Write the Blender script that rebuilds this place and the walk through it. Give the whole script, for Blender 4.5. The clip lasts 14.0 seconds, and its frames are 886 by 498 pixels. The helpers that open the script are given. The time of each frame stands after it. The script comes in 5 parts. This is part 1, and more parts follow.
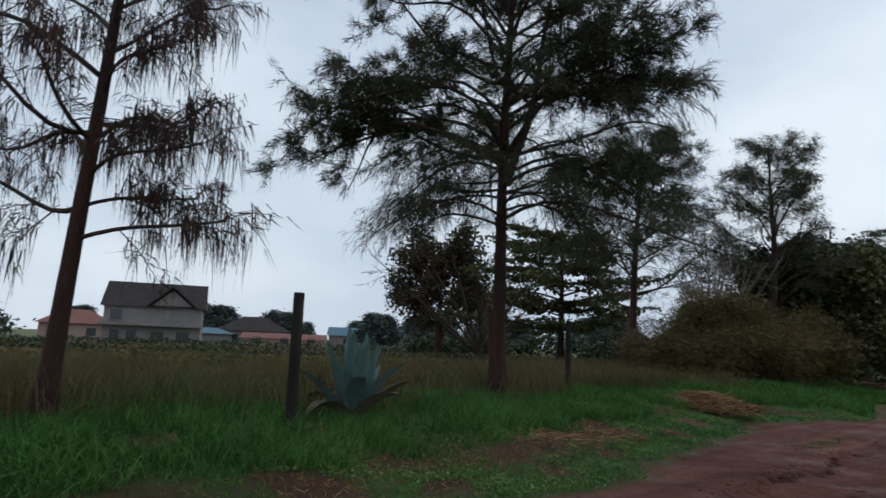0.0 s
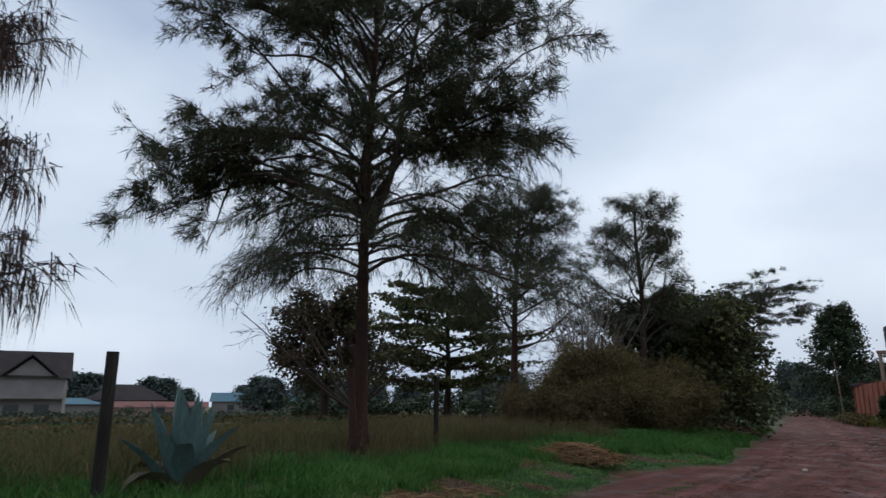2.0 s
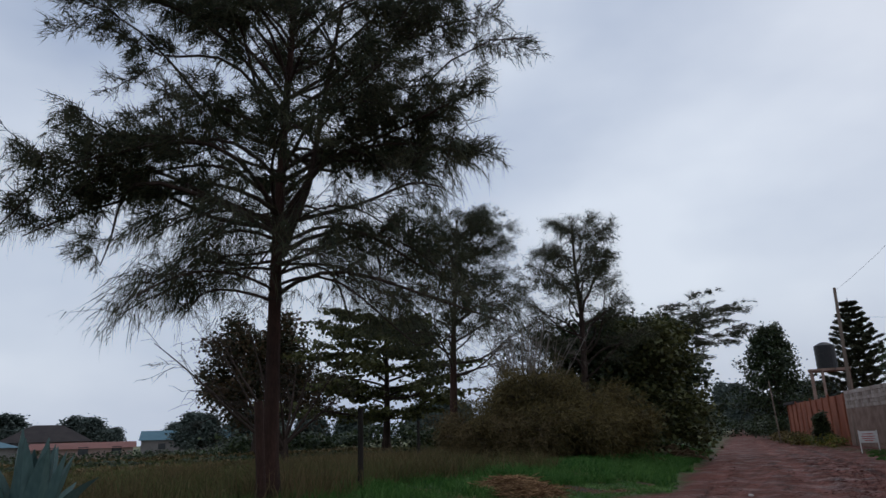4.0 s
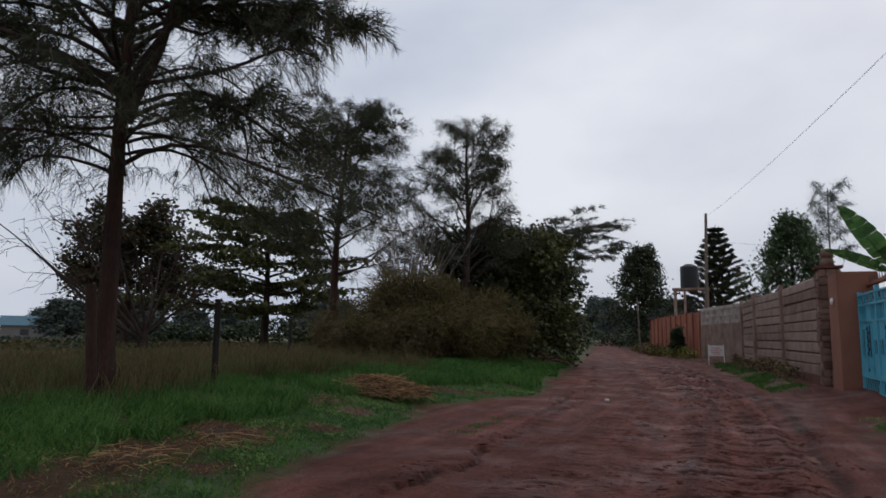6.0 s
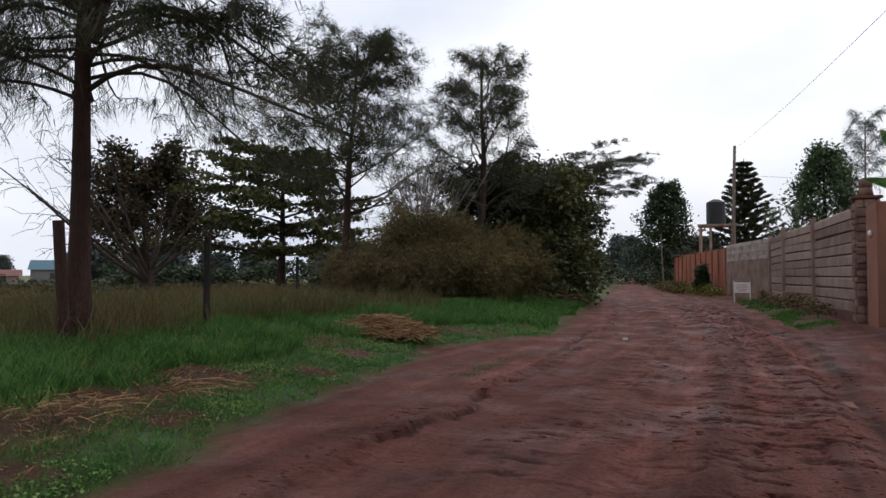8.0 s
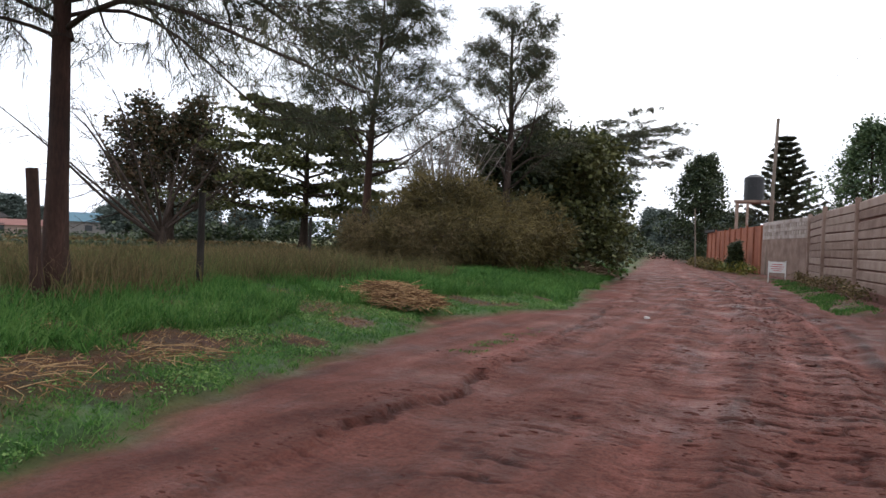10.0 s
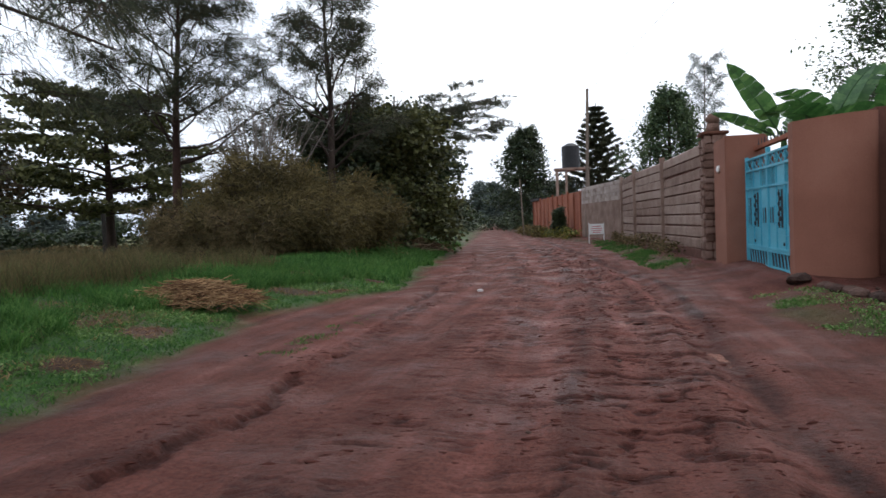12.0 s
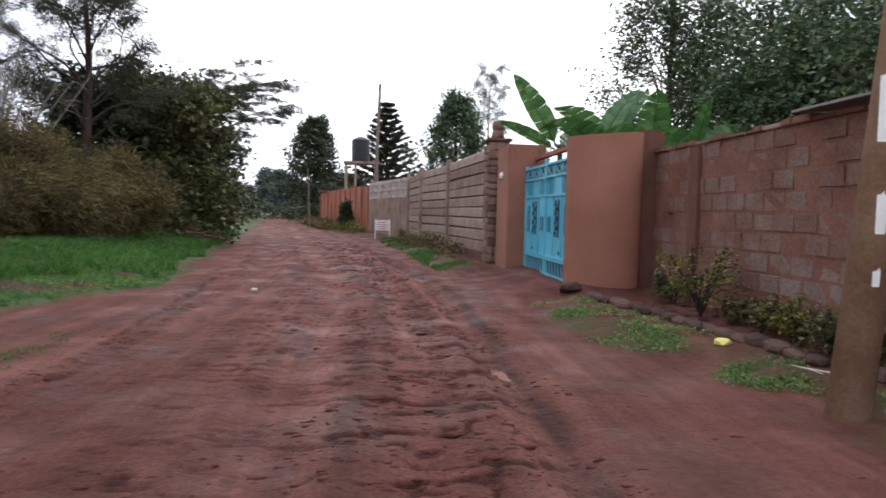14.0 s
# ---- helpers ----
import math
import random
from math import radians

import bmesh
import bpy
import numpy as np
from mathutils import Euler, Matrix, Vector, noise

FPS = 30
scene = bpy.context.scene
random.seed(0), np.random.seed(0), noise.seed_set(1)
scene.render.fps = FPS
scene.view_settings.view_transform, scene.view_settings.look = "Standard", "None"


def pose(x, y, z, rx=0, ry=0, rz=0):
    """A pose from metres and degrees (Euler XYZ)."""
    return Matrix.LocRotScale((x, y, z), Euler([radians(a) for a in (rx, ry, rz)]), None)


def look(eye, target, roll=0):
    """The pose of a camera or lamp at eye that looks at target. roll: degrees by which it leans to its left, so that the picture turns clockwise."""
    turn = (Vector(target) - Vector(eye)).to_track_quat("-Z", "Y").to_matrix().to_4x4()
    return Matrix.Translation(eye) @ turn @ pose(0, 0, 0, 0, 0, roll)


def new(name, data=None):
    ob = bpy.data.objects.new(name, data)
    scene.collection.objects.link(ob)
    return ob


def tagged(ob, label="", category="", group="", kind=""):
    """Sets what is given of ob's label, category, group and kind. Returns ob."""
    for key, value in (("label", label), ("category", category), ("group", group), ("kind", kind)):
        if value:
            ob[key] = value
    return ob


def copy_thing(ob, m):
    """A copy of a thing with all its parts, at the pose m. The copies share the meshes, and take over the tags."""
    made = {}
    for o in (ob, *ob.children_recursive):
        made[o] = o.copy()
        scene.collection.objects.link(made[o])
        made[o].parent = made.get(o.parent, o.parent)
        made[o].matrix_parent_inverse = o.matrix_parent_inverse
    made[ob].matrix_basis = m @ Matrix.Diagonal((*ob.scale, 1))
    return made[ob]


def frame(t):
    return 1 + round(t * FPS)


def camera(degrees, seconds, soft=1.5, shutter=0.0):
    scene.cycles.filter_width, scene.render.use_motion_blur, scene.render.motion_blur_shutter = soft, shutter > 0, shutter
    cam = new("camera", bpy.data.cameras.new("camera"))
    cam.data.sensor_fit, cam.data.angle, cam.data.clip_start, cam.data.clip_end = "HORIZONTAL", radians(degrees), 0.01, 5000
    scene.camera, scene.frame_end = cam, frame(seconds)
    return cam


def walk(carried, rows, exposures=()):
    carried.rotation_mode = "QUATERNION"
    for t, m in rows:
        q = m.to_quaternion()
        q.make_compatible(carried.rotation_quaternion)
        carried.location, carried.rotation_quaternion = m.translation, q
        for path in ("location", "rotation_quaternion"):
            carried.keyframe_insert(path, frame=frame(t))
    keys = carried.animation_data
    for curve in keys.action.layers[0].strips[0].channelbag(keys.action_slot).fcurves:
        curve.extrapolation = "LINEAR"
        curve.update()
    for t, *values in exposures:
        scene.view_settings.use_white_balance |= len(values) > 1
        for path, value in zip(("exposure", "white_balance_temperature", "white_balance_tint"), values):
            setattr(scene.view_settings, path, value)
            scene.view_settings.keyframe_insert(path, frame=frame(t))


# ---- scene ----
cam = camera(66.94, 14.0, soft=1.5, shutter=0.2)
# seconds, x, y, z in metres, then turns in degrees
ROWS = [
    (0, 0.131, -0.636, 1.526, 98.05, -2.23, 44.22),
    (0.5, 0.345, -0.594, 1.509, 98.59, 0.69, 38.25),
    (1, 0.417, -0.428, 1.469, 99.15, 1.71, 36.35),
    (1.5, 0.496, -0.277, 1.482, 103.91, -1.47, 38.75),
    (2, 0.449, -0.019, 1.493, 103.21, -0.05, 35.52),
    (2.5, 0.334, 0.261, 1.507, 105.21, 0.14, 32.39),
    (5, 0.084, 1.561, 1.564, 105.17, 1.89, 30.73),
    (5.5, 0.103, 1.744, 1.536, 101.54, -1.96, 26.35),
    (6, 0.041, 2.031, 1.515, 97.33, -0.66, 21.44),
    (6.5, 0.030, 2.328, 1.470, 93.02, 3.03, 20.27),
    (7, 0.089, 2.628, 1.503, 91.04, 2.62, 21.66),
    (7.5, 0.046, 2.780, 1.503, 91.64, 1.09, 21.83),
    (8, 0.019, 3.010, 1.468, 92.25, -0.10, 23.45),
    (10.5, 0.033, 4.093, 1.492, 89.01, -2.45, 25.94),
    (11, -0.010, 4.326, 1.439, 91.42, -4.26, 23.30),
    (11.5, -0.027, 4.655, 1.487, 90.18, -1.18, 17.45),
    (12, -0.027, 4.944, 1.449, 87.83, 2.19, 12.19),
    (12.5, -0.001, 5.218, 1.489, 87.32, 1.65, 8.96),
    (13, -0.038, 5.391, 1.513, 85.61, 0.22, 6.82),
    (13.5, -0.033, 5.608, 1.498, 87.20, -1.11, 3.14),
    (14, -0.019, 5.842, 1.536, 86.99, -1.36, -5.80),
]
EXPOSURES = [(0.0, -0.6, 6100, 3), (0.5, -0.4, 6100, 3), (2.0, -0.6, 6000, 6), (5.0, -0.85, 6150, 9), (5.8, -0.76, 6350, 10), (6.6, -0.66, 6550, 10), (7.2, -0.42, 6600, 10), (8.0, -0.22, 6650, 10), (10.4, 0.6, 6550, 9), (11.0, 0.6, 6450, 9), (11.5, 0.4, 6400, 8), (12.0, 0.25, 6400, 8), (12.6, 0.35, 6450, 9), (13.0, 0.45, 6500, 10), (13.4, 0.8, 6550, 10), (14.0, 0.72, 6500, 10)]
walk(cam, [(t, pose(x, y, z, a, b, c)) for t, x, y, z, a, b, c in ROWS], EXPOSURES)

# ---------- sky and light: low overcast ----------
world = bpy.data.worlds.new("overcast_sky")
scene.world = world
world.use_nodes = True
wn, wl = world.node_tree.nodes, world.node_tree.links
wn.clear()
w_out = wn.new("ShaderNodeOutputWorld")
w_bg = wn.new("ShaderNodeBackground")
w_sky = wn.new("ShaderNodeTexSky")
w_sky.sky_type = "NISHITA"
w_sky.sun_disc = False
w_sky.sun_elevation, w_sky.sun_rotation = radians(38), radians(20)
w_sky.air_density, w_sky.dust_density = 1.5, 3.0
w_co = wn.new("ShaderNodeTexCoord")
w_map = wn.new("ShaderNodeMapping")
w_map.inputs["Scale"].default_value = (1.0, 1.0, 2.0)
w_noise = wn.new("ShaderNodeTexNoise")
w_noise.inputs["Scale"].default_value = 1.9
w_noise.inputs["Detail"].default_value = 5.0
w_noise.inputs["Roughness"].default_value = 0.45
w_ramp = wn.new("ShaderNodeValToRGB")
w_ramp.color_ramp.elements[0].position, w_ramp.color_ramp.elements[0].color = 0.34, (7.2, 8.0, 9.9, 1)
w_ramp.color_ramp.elements[1].position, w_ramp.color_ramp.elements[1].color = 0.68, (12.2, 12.6, 13.6, 1)
w_mix = wn.new("ShaderNodeMix")
w_mix.data_type = "RGBA"
w_mix.inputs[0].default_value = 0.88
wl.new(w_co.outputs["Generated"], w_map.inputs["Vector"])
wl.new(w_map.outputs["Vector"], w_noise.inputs["Vector"])
wl.new(w_noise.outputs[0], w_ramp.inputs[0])
wl.new(w_sky.outputs[0], w_mix.inputs[6])
wl.new(w_ramp.outputs[0], w_mix.inputs[7])
wl.new(w_mix.outputs[2], w_bg.inputs["Color"])
w_bg.inputs["Strength"].default_value = 0.11
wl.new(w_bg.outputs[0], w_out.inputs[0])

sun_data = bpy.data.lights.new("sun", "SUN")
sun_data.energy, sun_data.angle, sun_data.color = 0.5, radians(40), (1.0, 0.96, 0.9)
sun = new("sun", sun_data)
sun.matrix_world = look((20, 40, 40), (0, 10, 0))


# ---------- materials ----------
def material(name, stops, scale=6.0, fine=60.0, rough=0.9, bump=0.4, bump_dist=0.02, spec=0.3, metal=0.0, per_object=0.0, per_island=0.0, through_light=0.0, stretch=(1, 1, 1)):
    """Noise-broken colours at two scales with fine relief."""
    m = bpy.data.materials.new(name)
    m.use_nodes = True
    n, l = m.node_tree.nodes, m.node_tree.links
    b = n["Principled BSDF"]
    co = n.new("ShaderNodeNewGeometry")
    mp = n.new("ShaderNodeMapping")
    mp.inputs["Scale"].default_value = stretch
    l.new(co.outputs["Position"], mp.inputs["Vector"])
    big, small = n.new("ShaderNodeTexNoise"), n.new("ShaderNodeTexNoise")
    big.inputs["Scale"].default_value, big.inputs["Detail"].default_value = scale, 4.0
    small.inputs["Scale"].default_value, small.inputs["Detail"].default_value = fine, 3.0
    l.new(mp.outputs[0], big.inputs["Vector"])
    l.new(mp.outputs[0], small.inputs["Vector"])
    mixf = n.new("ShaderNodeMath")
    mixf.operation = "MULTIPLY_ADD"
    mixf.inputs[1].default_value = 0.4
    l.new(small.outputs[0], mixf.inputs[0])
    half = n.new("ShaderNodeMath")
    half.operation = "MULTIPLY"
    half.inputs[1].default_value = 0.6
    l.new(big.outputs[0], half.inputs[0])
    l.new(half.outputs[0], mixf.inputs[2])
    fac = mixf.outputs[0]
    if per_object or per_island:
        src = n.new("ShaderNodeObjectInfo").outputs["Random"] if per_object else n.new("ShaderNodeNewGeometry").outputs["Random Per Island"]
        k = per_object or per_island
        sub = n.new("ShaderNodeMath")
        sub.operation = "MULTIPLY_ADD"
        sub.inputs[1].default_value, sub.inputs[2].default_value = k, -k / 2
        l.new(src, sub.inputs[0])
        add = n.new("ShaderNodeMath")
        add.operation = "ADD"
        l.new(sub.outputs[0], add.inputs[0])
        l.new(fac, add.inputs[1])
        fac = add.outputs[0]
    ramp = n.new("ShaderNodeValToRGB")
    els = ramp.color_ramp.elements
    while len(els) < len(stops):
        els.new(0.5)
    for i, c in enumerate(stops):
        els[i].position = 0.3 + 0.4 * i / (len(stops) - 1)
        els[i].color = (*c, 1)
    l.new(fac, ramp.inputs[0])
    l.new(ramp.outputs[0], b.inputs["Base Color"])
    b.inputs["Roughness"].default_value, b.inputs["Metallic"].default_value = rough, metal
    b.inputs["Specular IOR Level"].default_value = spec
    if bump:
        bp = n.new("ShaderNodeBump")
        bp.inputs["Strength"].default_value, bp.inputs["Distance"].default_value = bump, bump_dist
        l.new(fac, bp.inputs["Height"])
        l.new(bp.outputs[0], b.inputs["Normal"])
    if through_light:
        t = n.new("ShaderNodeBsdfTranslucent")
        l.new(ramp.outputs[0], t.inputs["Color"])
        mx = n.new("ShaderNodeMixShader")
        mx.inputs[0].default_value = through_light
        l.new(b.outputs[0], mx.inputs[1])
        l.new(t.outputs[0], mx.inputs[2])
        l.new(mx.outputs[0], n["Material Output"].inputs["Surface"])
    return m


M_BARK = material("bark", [(0.016, 0.011, 0.009), (0.04, 0.026, 0.02), (0.075, 0.05, 0.038)], 5, 40, 0.95, 0.9, 0.03, stretch=(1, 1, 0.25))
M_BARK_RED = material("bark_muddy", [(0.018, 0.01, 0.008), (0.042, 0.021, 0.015), (0.08, 0.04, 0.029)], 4, 40, 0.95, 0.9, 0.03, stretch=(1, 1, 0.25))
M_BARK_PALE = material("bark_pale", [(0.1, 0.085, 0.075), (0.22, 0.19, 0.165)], 6, 50, 0.9, 0.6, 0.02, stretch=(1, 1, 0.3))
M_NEEDLE = material("needles", [(0.018, 0.026, 0.013), (0.042, 0.05, 0.024), (0.08, 0.075, 0.038)], 1.2, 9, 0.7, 0, per_island=0.5, through_light=0.25)
M_DEAD = material("dead_needles", [(0.018, 0.011, 0.009), (0.04, 0.024, 0.018), (0.085, 0.042, 0.028)], 1.2, 9, 0.8, 0, per_island=0.5, through_light=0.2)
M_LEAF = material("leaves_dark", [(0.016, 0.028, 0.012), (0.034, 0.052, 0.02), (0.062, 0.078, 0.03)], 0.7, 6, 0.55, 0, spec=0.4, per_island=0.5, through_light=0.25)
M_LEAF_BRIGHT = material("leaves_bright", [(0.034, 0.062, 0.028), (0.068, 0.11, 0.044), (0.11, 0.155, 0.065)], 0.7, 6, 0.55, 0, spec=0.4, per_island=0.5, through_light=0.3)
M_LEAF_GREY_HAZE = material("leaves_grey_haze", [(0.05, 0.07, 0.06), (0.09, 0.115, 0.1), (0.13, 0.15, 0.135)], 0.5, 4, 0.8, 0, per_island=0.4, through_light=0.2)
M_SCRUB = material("scrub_leaves", [(0.052, 0.042, 0.016), (0.108, 0.085, 0.03), (0.18, 0.135, 0.052)], 0.6, 5, 0.8, 0, per_island=0.5, through_light=0.25)
M_YELLOW_LEAF = material("yellow_leaves", [(0.06, 0.085, 0.016), (0.13, 0.14, 0.025), (0.24, 0.2, 0.04)], 3, 20, 0.6, 0, per_island=0.6, through_light=0.3)
M_GRASS = material("grass_blades", [(0.027, 0.084, 0.014), (0.06, 0.162, 0.027), (0.13, 0.24, 0.06)], 0.9, 5, 0.7, 0, per_island=0.5, through_light=0.3)
M_DRYGRASS = material("dry_grass", [(0.065, 0.055, 0.022), (0.12, 0.09, 0.038), (0.2, 0.14, 0.07)], 0.8, 6, 0.85, 0, per_island=0.5, through_light=0.25)
M_FIELD = material("field_grass", [(0.05, 0.065, 0.02), (0.1, 0.115, 0.036), (0.16, 0.155, 0.06)], 0.35, 4, 0.85, 0, per_island=0.5, through_light=0.25)
M_OLIVE = material("olive_leaves", [(0.036, 0.042, 0.014), (0.075, 0.08, 0.025), (0.12, 0.12, 0.042)], 0.7, 6, 0.6, 0, per_island=0.5, through_light=0.25)
M_RUSTLEAF = material("rusty_green_leaves", [(0.022, 0.026, 0.012), (0.05, 0.045, 0.02), (0.1, 0.06, 0.032)], 0.45, 5, 0.6, 0, per_island=0.5, through_light=0.25)
M_CLOVER = material("clover", [(0.06, 0.13, 0.028), (0.13, 0.23, 0.055), (0.22, 0.31, 0.1)], 0.9, 6, 0.6, 0, per_island=0.5, through_light=0.3)
M_STRAW = material("straw", [(0.12, 0.06, 0.028), (0.25, 0.135, 0.06), (0.38, 0.24, 0.12)], 3, 20, 0.9, 0, per_island=0.7)
M_CONCRETE = material("precast_concrete", [(0.17, 0.105, 0.08), (0.27, 0.185, 0.145), (0.35, 0.26, 0.215)], 1.6, 26, 0.92, 0.5, 0.015, per_object=0.25)
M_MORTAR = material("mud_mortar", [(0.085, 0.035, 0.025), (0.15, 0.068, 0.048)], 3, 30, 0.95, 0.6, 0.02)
M_BLOCK = material("concrete_block", [(0.095, 0.042, 0.03), (0.145, 0.07, 0.05), (0.165, 0.105, 0.082), (0.2, 0.15, 0.127)], 1.5, 24, 0.95, 0.9, 0.03, per_object=0.16)
M_SMEAR = material("smeared_mortar", [(0.1, 0.04, 0.026), (0.155, 0.066, 0.043), (0.21, 0.105, 0.072)], 1.5, 24, 0.95, 0.8, 0.03)
M_KERB = material("muddy_kerb", [(0.03, 0.015, 0.011), (0.065, 0.034, 0.025), (0.11, 0.062, 0.047)], 5, 40, 0.95, 0.9, 0.03, per_object=0.3)
M_CLAD = material("pinkish_cladding_stone", [(0.13, 0.075, 0.055), (0.21, 0.125, 0.095), (0.28, 0.185, 0.15)], 4, 30, 0.95, 0.8, 0.02, per_object=0.4)
M_PLASTER = material("terracotta_plaster", [(0.2, 0.082, 0.053), (0.25, 0.106, 0.07), (0.3, 0.138, 0.094)], 0.8, 70, 0.88, 0.25, 0.006)
M_REDWALL = material("rust_sheet", [(0.16, 0.05, 0.028), (0.28, 0.09, 0.05), (0.36, 0.15, 0.09)], 0.8, 12, 0.85, 0.4, 0.01, stretch=(1, 1, 0.4))
M_STONE = material("rubble_stone", [(0.035, 0.02, 0.015), (0.085, 0.05, 0.038), (0.15, 0.1, 0.08)], 4, 30, 0.95, 0.8, 0.02, per_object=0.4)
M_BLUE = material("blue_gate_paint", [(0.05, 0.3, 0.42), (0.08, 0.4, 0.52), (0.13, 0.47, 0.58)], 2, 30, 0.45, 0.1, 0.003, spec=0.5)
M_DARKGAP = material("dark_steel_and_shade", [(0.015, 0.02, 0.025), (0.04, 0.045, 0.05)], 3, 30, 0.6, 0.1)
M_POST = material("weathered_post", [(0.008, 0.007, 0.006), (0.022, 0.018, 0.015), (0.045, 0.036, 0.03)], 6, 50, 0.95, 0.8, 0.01, stretch=(1, 1, 0.2))
M_POLE = material("utility_pole_wood", [(0.1, 0.075, 0.06), (0.18, 0.14, 0.11), (0.25, 0.2, 0.16)], 5, 50, 0.9, 0.6, 0.01, stretch=(1, 1, 0.15))
M_MUDPOLE = material("muddy_pole", [(0.17, 0.09, 0.05), (0.25, 0.15, 0.09), (0.33, 0.22, 0.15)], 3, 30, 0.9, 0.4, 0.01)
M_WHITE = material("white_paint", [(0.68, 0.66, 0.63), (0.8, 0.79, 0.77)], 5, 40, 0.7, 0.1)
M_RED = material("red_lettering", [(0.45, 0.06, 0.06), (0.55, 0.1, 0.09)], 5, 40, 0.7, 0)
M_AGAVE = material("agave_leaf", [(0.045, 0.085, 0.08), (0.08, 0.135, 0.125), (0.13, 0.19, 0.17)], 3, 30, 0.55, 0.2, 0.005, stretch=(1, 1, 0.3))
M_AGAVE_OLD = material("agave_dry_leaf", [(0.06, 0.05, 0.03), (0.14, 0.12, 0.08)], 4, 30, 0.9, 0.3)
M_BANANA = material("banana_leaf", [(0.03, 0.085, 0.022), (0.06, 0.15, 0.038), (0.11, 0.22, 0.06)], 2, 14, 0.4, 0.1, 0.01, spec=0.5, per_island=0.25, through_light=0.35)
M_TANK = material("black_plastic_tank", [(0.015, 0.015, 0.016), (0.03, 0.03, 0.032)], 2, 20, 0.5, 0.05)
M_ROOF_DARK = material("dark_roof_tiles", [(0.022, 0.018, 0.018), (0.05, 0.04, 0.038)], 1, 12, 0.9, 0.3)
M_ROOF_RED = material("red_roof", [(0.16, 0.07, 0.06), (0.24, 0.11, 0.09)], 0.6, 8, 0.85, 0.2)
M_ROOF_BLUE = material("blue_roof", [(0.06, 0.13, 0.17), (0.1, 0.18, 0.22)], 0.6, 8, 0.7, 0.1)
M_HOUSE = material("cement_render", [(0.17, 0.15, 0.145), (0.26, 0.235, 0.225)], 0.6, 10, 0.9, 0.2)
M_PINKWALL = material("pink_render", [(0.3, 0.2, 0.18), (0.38, 0.27, 0.24)], 0.6, 10, 0.9, 0.2)
M_GLASS = material("dark_window", [(0.02, 0.023, 0.027), (0.035, 0.04, 0.045)], 3, 20, 0.15, 0, spec=0.6)
M_STONEWHITE = material("pale_pebble", [(0.45, 0.4, 0.37), (0.6, 0.56, 0.53)], 8, 40, 0.8, 0.3)
M_WRAPPER = material("yellow_plastic", [(0.7, 0.6, 0.1), (0.8, 0.72, 0.25)], 12, 60, 0.4, 0.2)
M_WOODCHIP = material("split_wood", [(0.2, 0.13, 0.08), (0.36, 0.25, 0.16)], 6, 50, 0.9, 0.4)
M_CLOD = material("wet_clod", [(0.055, 0.018, 0.013), (0.11, 0.037, 0.027)], 8, 60, 0.9, 0.6, spec=0.15)


# ---------- helpers ----------
def mesh_from(name, verts, faces, smooth=False):
    """A mesh from an (n, 3) array and an array of equal-sided faces, or lists."""
    me = bpy.data.meshes.new(name)
    verts = np.asarray(verts, dtype=np.float32)
    if isinstance(faces, np.ndarray):
        m, k = faces.shape
        me.vertices.add(len(verts))
        me.vertices.foreach_set("co", verts.ravel())
        me.loops.add(m * k)
        me.loops.foreach_set("vertex_index", faces.astype(np.int32).ravel())
        me.polygons.add(m)
        me.polygons.foreach_set("loop_start", np.arange(0, m * k, k, dtype=np.int32))
        me.update(calc_edges=True)
    else:
        me.from_pydata(verts.tolist(), [], faces)
    if smooth:
        me.polygons.foreach_set("use_smooth", np.ones(len(me.polygons), dtype=bool))
    me.validate()
    return me


def part(name, bm, mat, parent=None, label=""):
    """Links a bmesh or mesh as one object, under a thing where one is given."""
    if isinstance(bm, bmesh.types.BMesh):
        me = bpy.data.meshes.new(name)
        bm.normal_update()
        bm.to_mesh(me)
        bm.free()
    else:
        me = bm
    if mat and not me.materials:
        me.materials.append(mat)
    ob = new(name, me)
    ob.parent = parent
    if label:
        ob["label"] = label
    return ob


def thing(name, at, label, category, group="", kind="", rz=0):
    e = new(name)
    e.matrix_basis = pose(*at, 0, 0, rz)
    e.empty_display_size = 0.2
    return tagged(e, label, category, group, kind)


def box(bm, lo, hi, bevel=0.0, m=None):
    c = [(a + b) / 2 for a, b in zip(lo, hi)]
    s = [abs(b - a) for a, b in zip(lo, hi)]
    r = bmesh.ops.create_cube(bm, size=1, matrix=(m or Matrix()) @ Matrix.LocRotScale(c, None, s))
    if bevel:
        es = list({e for v in r["verts"] for e in v.link_edges})
        bmesh.ops.bevel(bm, geom=es, offset=bevel, segments=2, affect="EDGES")
    return bm


def box_bm(lo, hi, bevel=0.0, m=None):
    return box(bmesh.new(), lo, hi, bevel, m)


def rod(bm, a, b, r0, r1=None, n=8):
    a, b = Vector(a), Vector(b)
    d = b - a
    m = Matrix.Translation((a + b) / 2) @ d.to_track_quat("Z", "Y").to_matrix().to_4x4()
    bmesh.ops.create_cone(bm, cap_ends=True, segments=n, radius1=r0, radius2=r0 if r1 is None else r1, depth=d.length, matrix=m)
    return bm


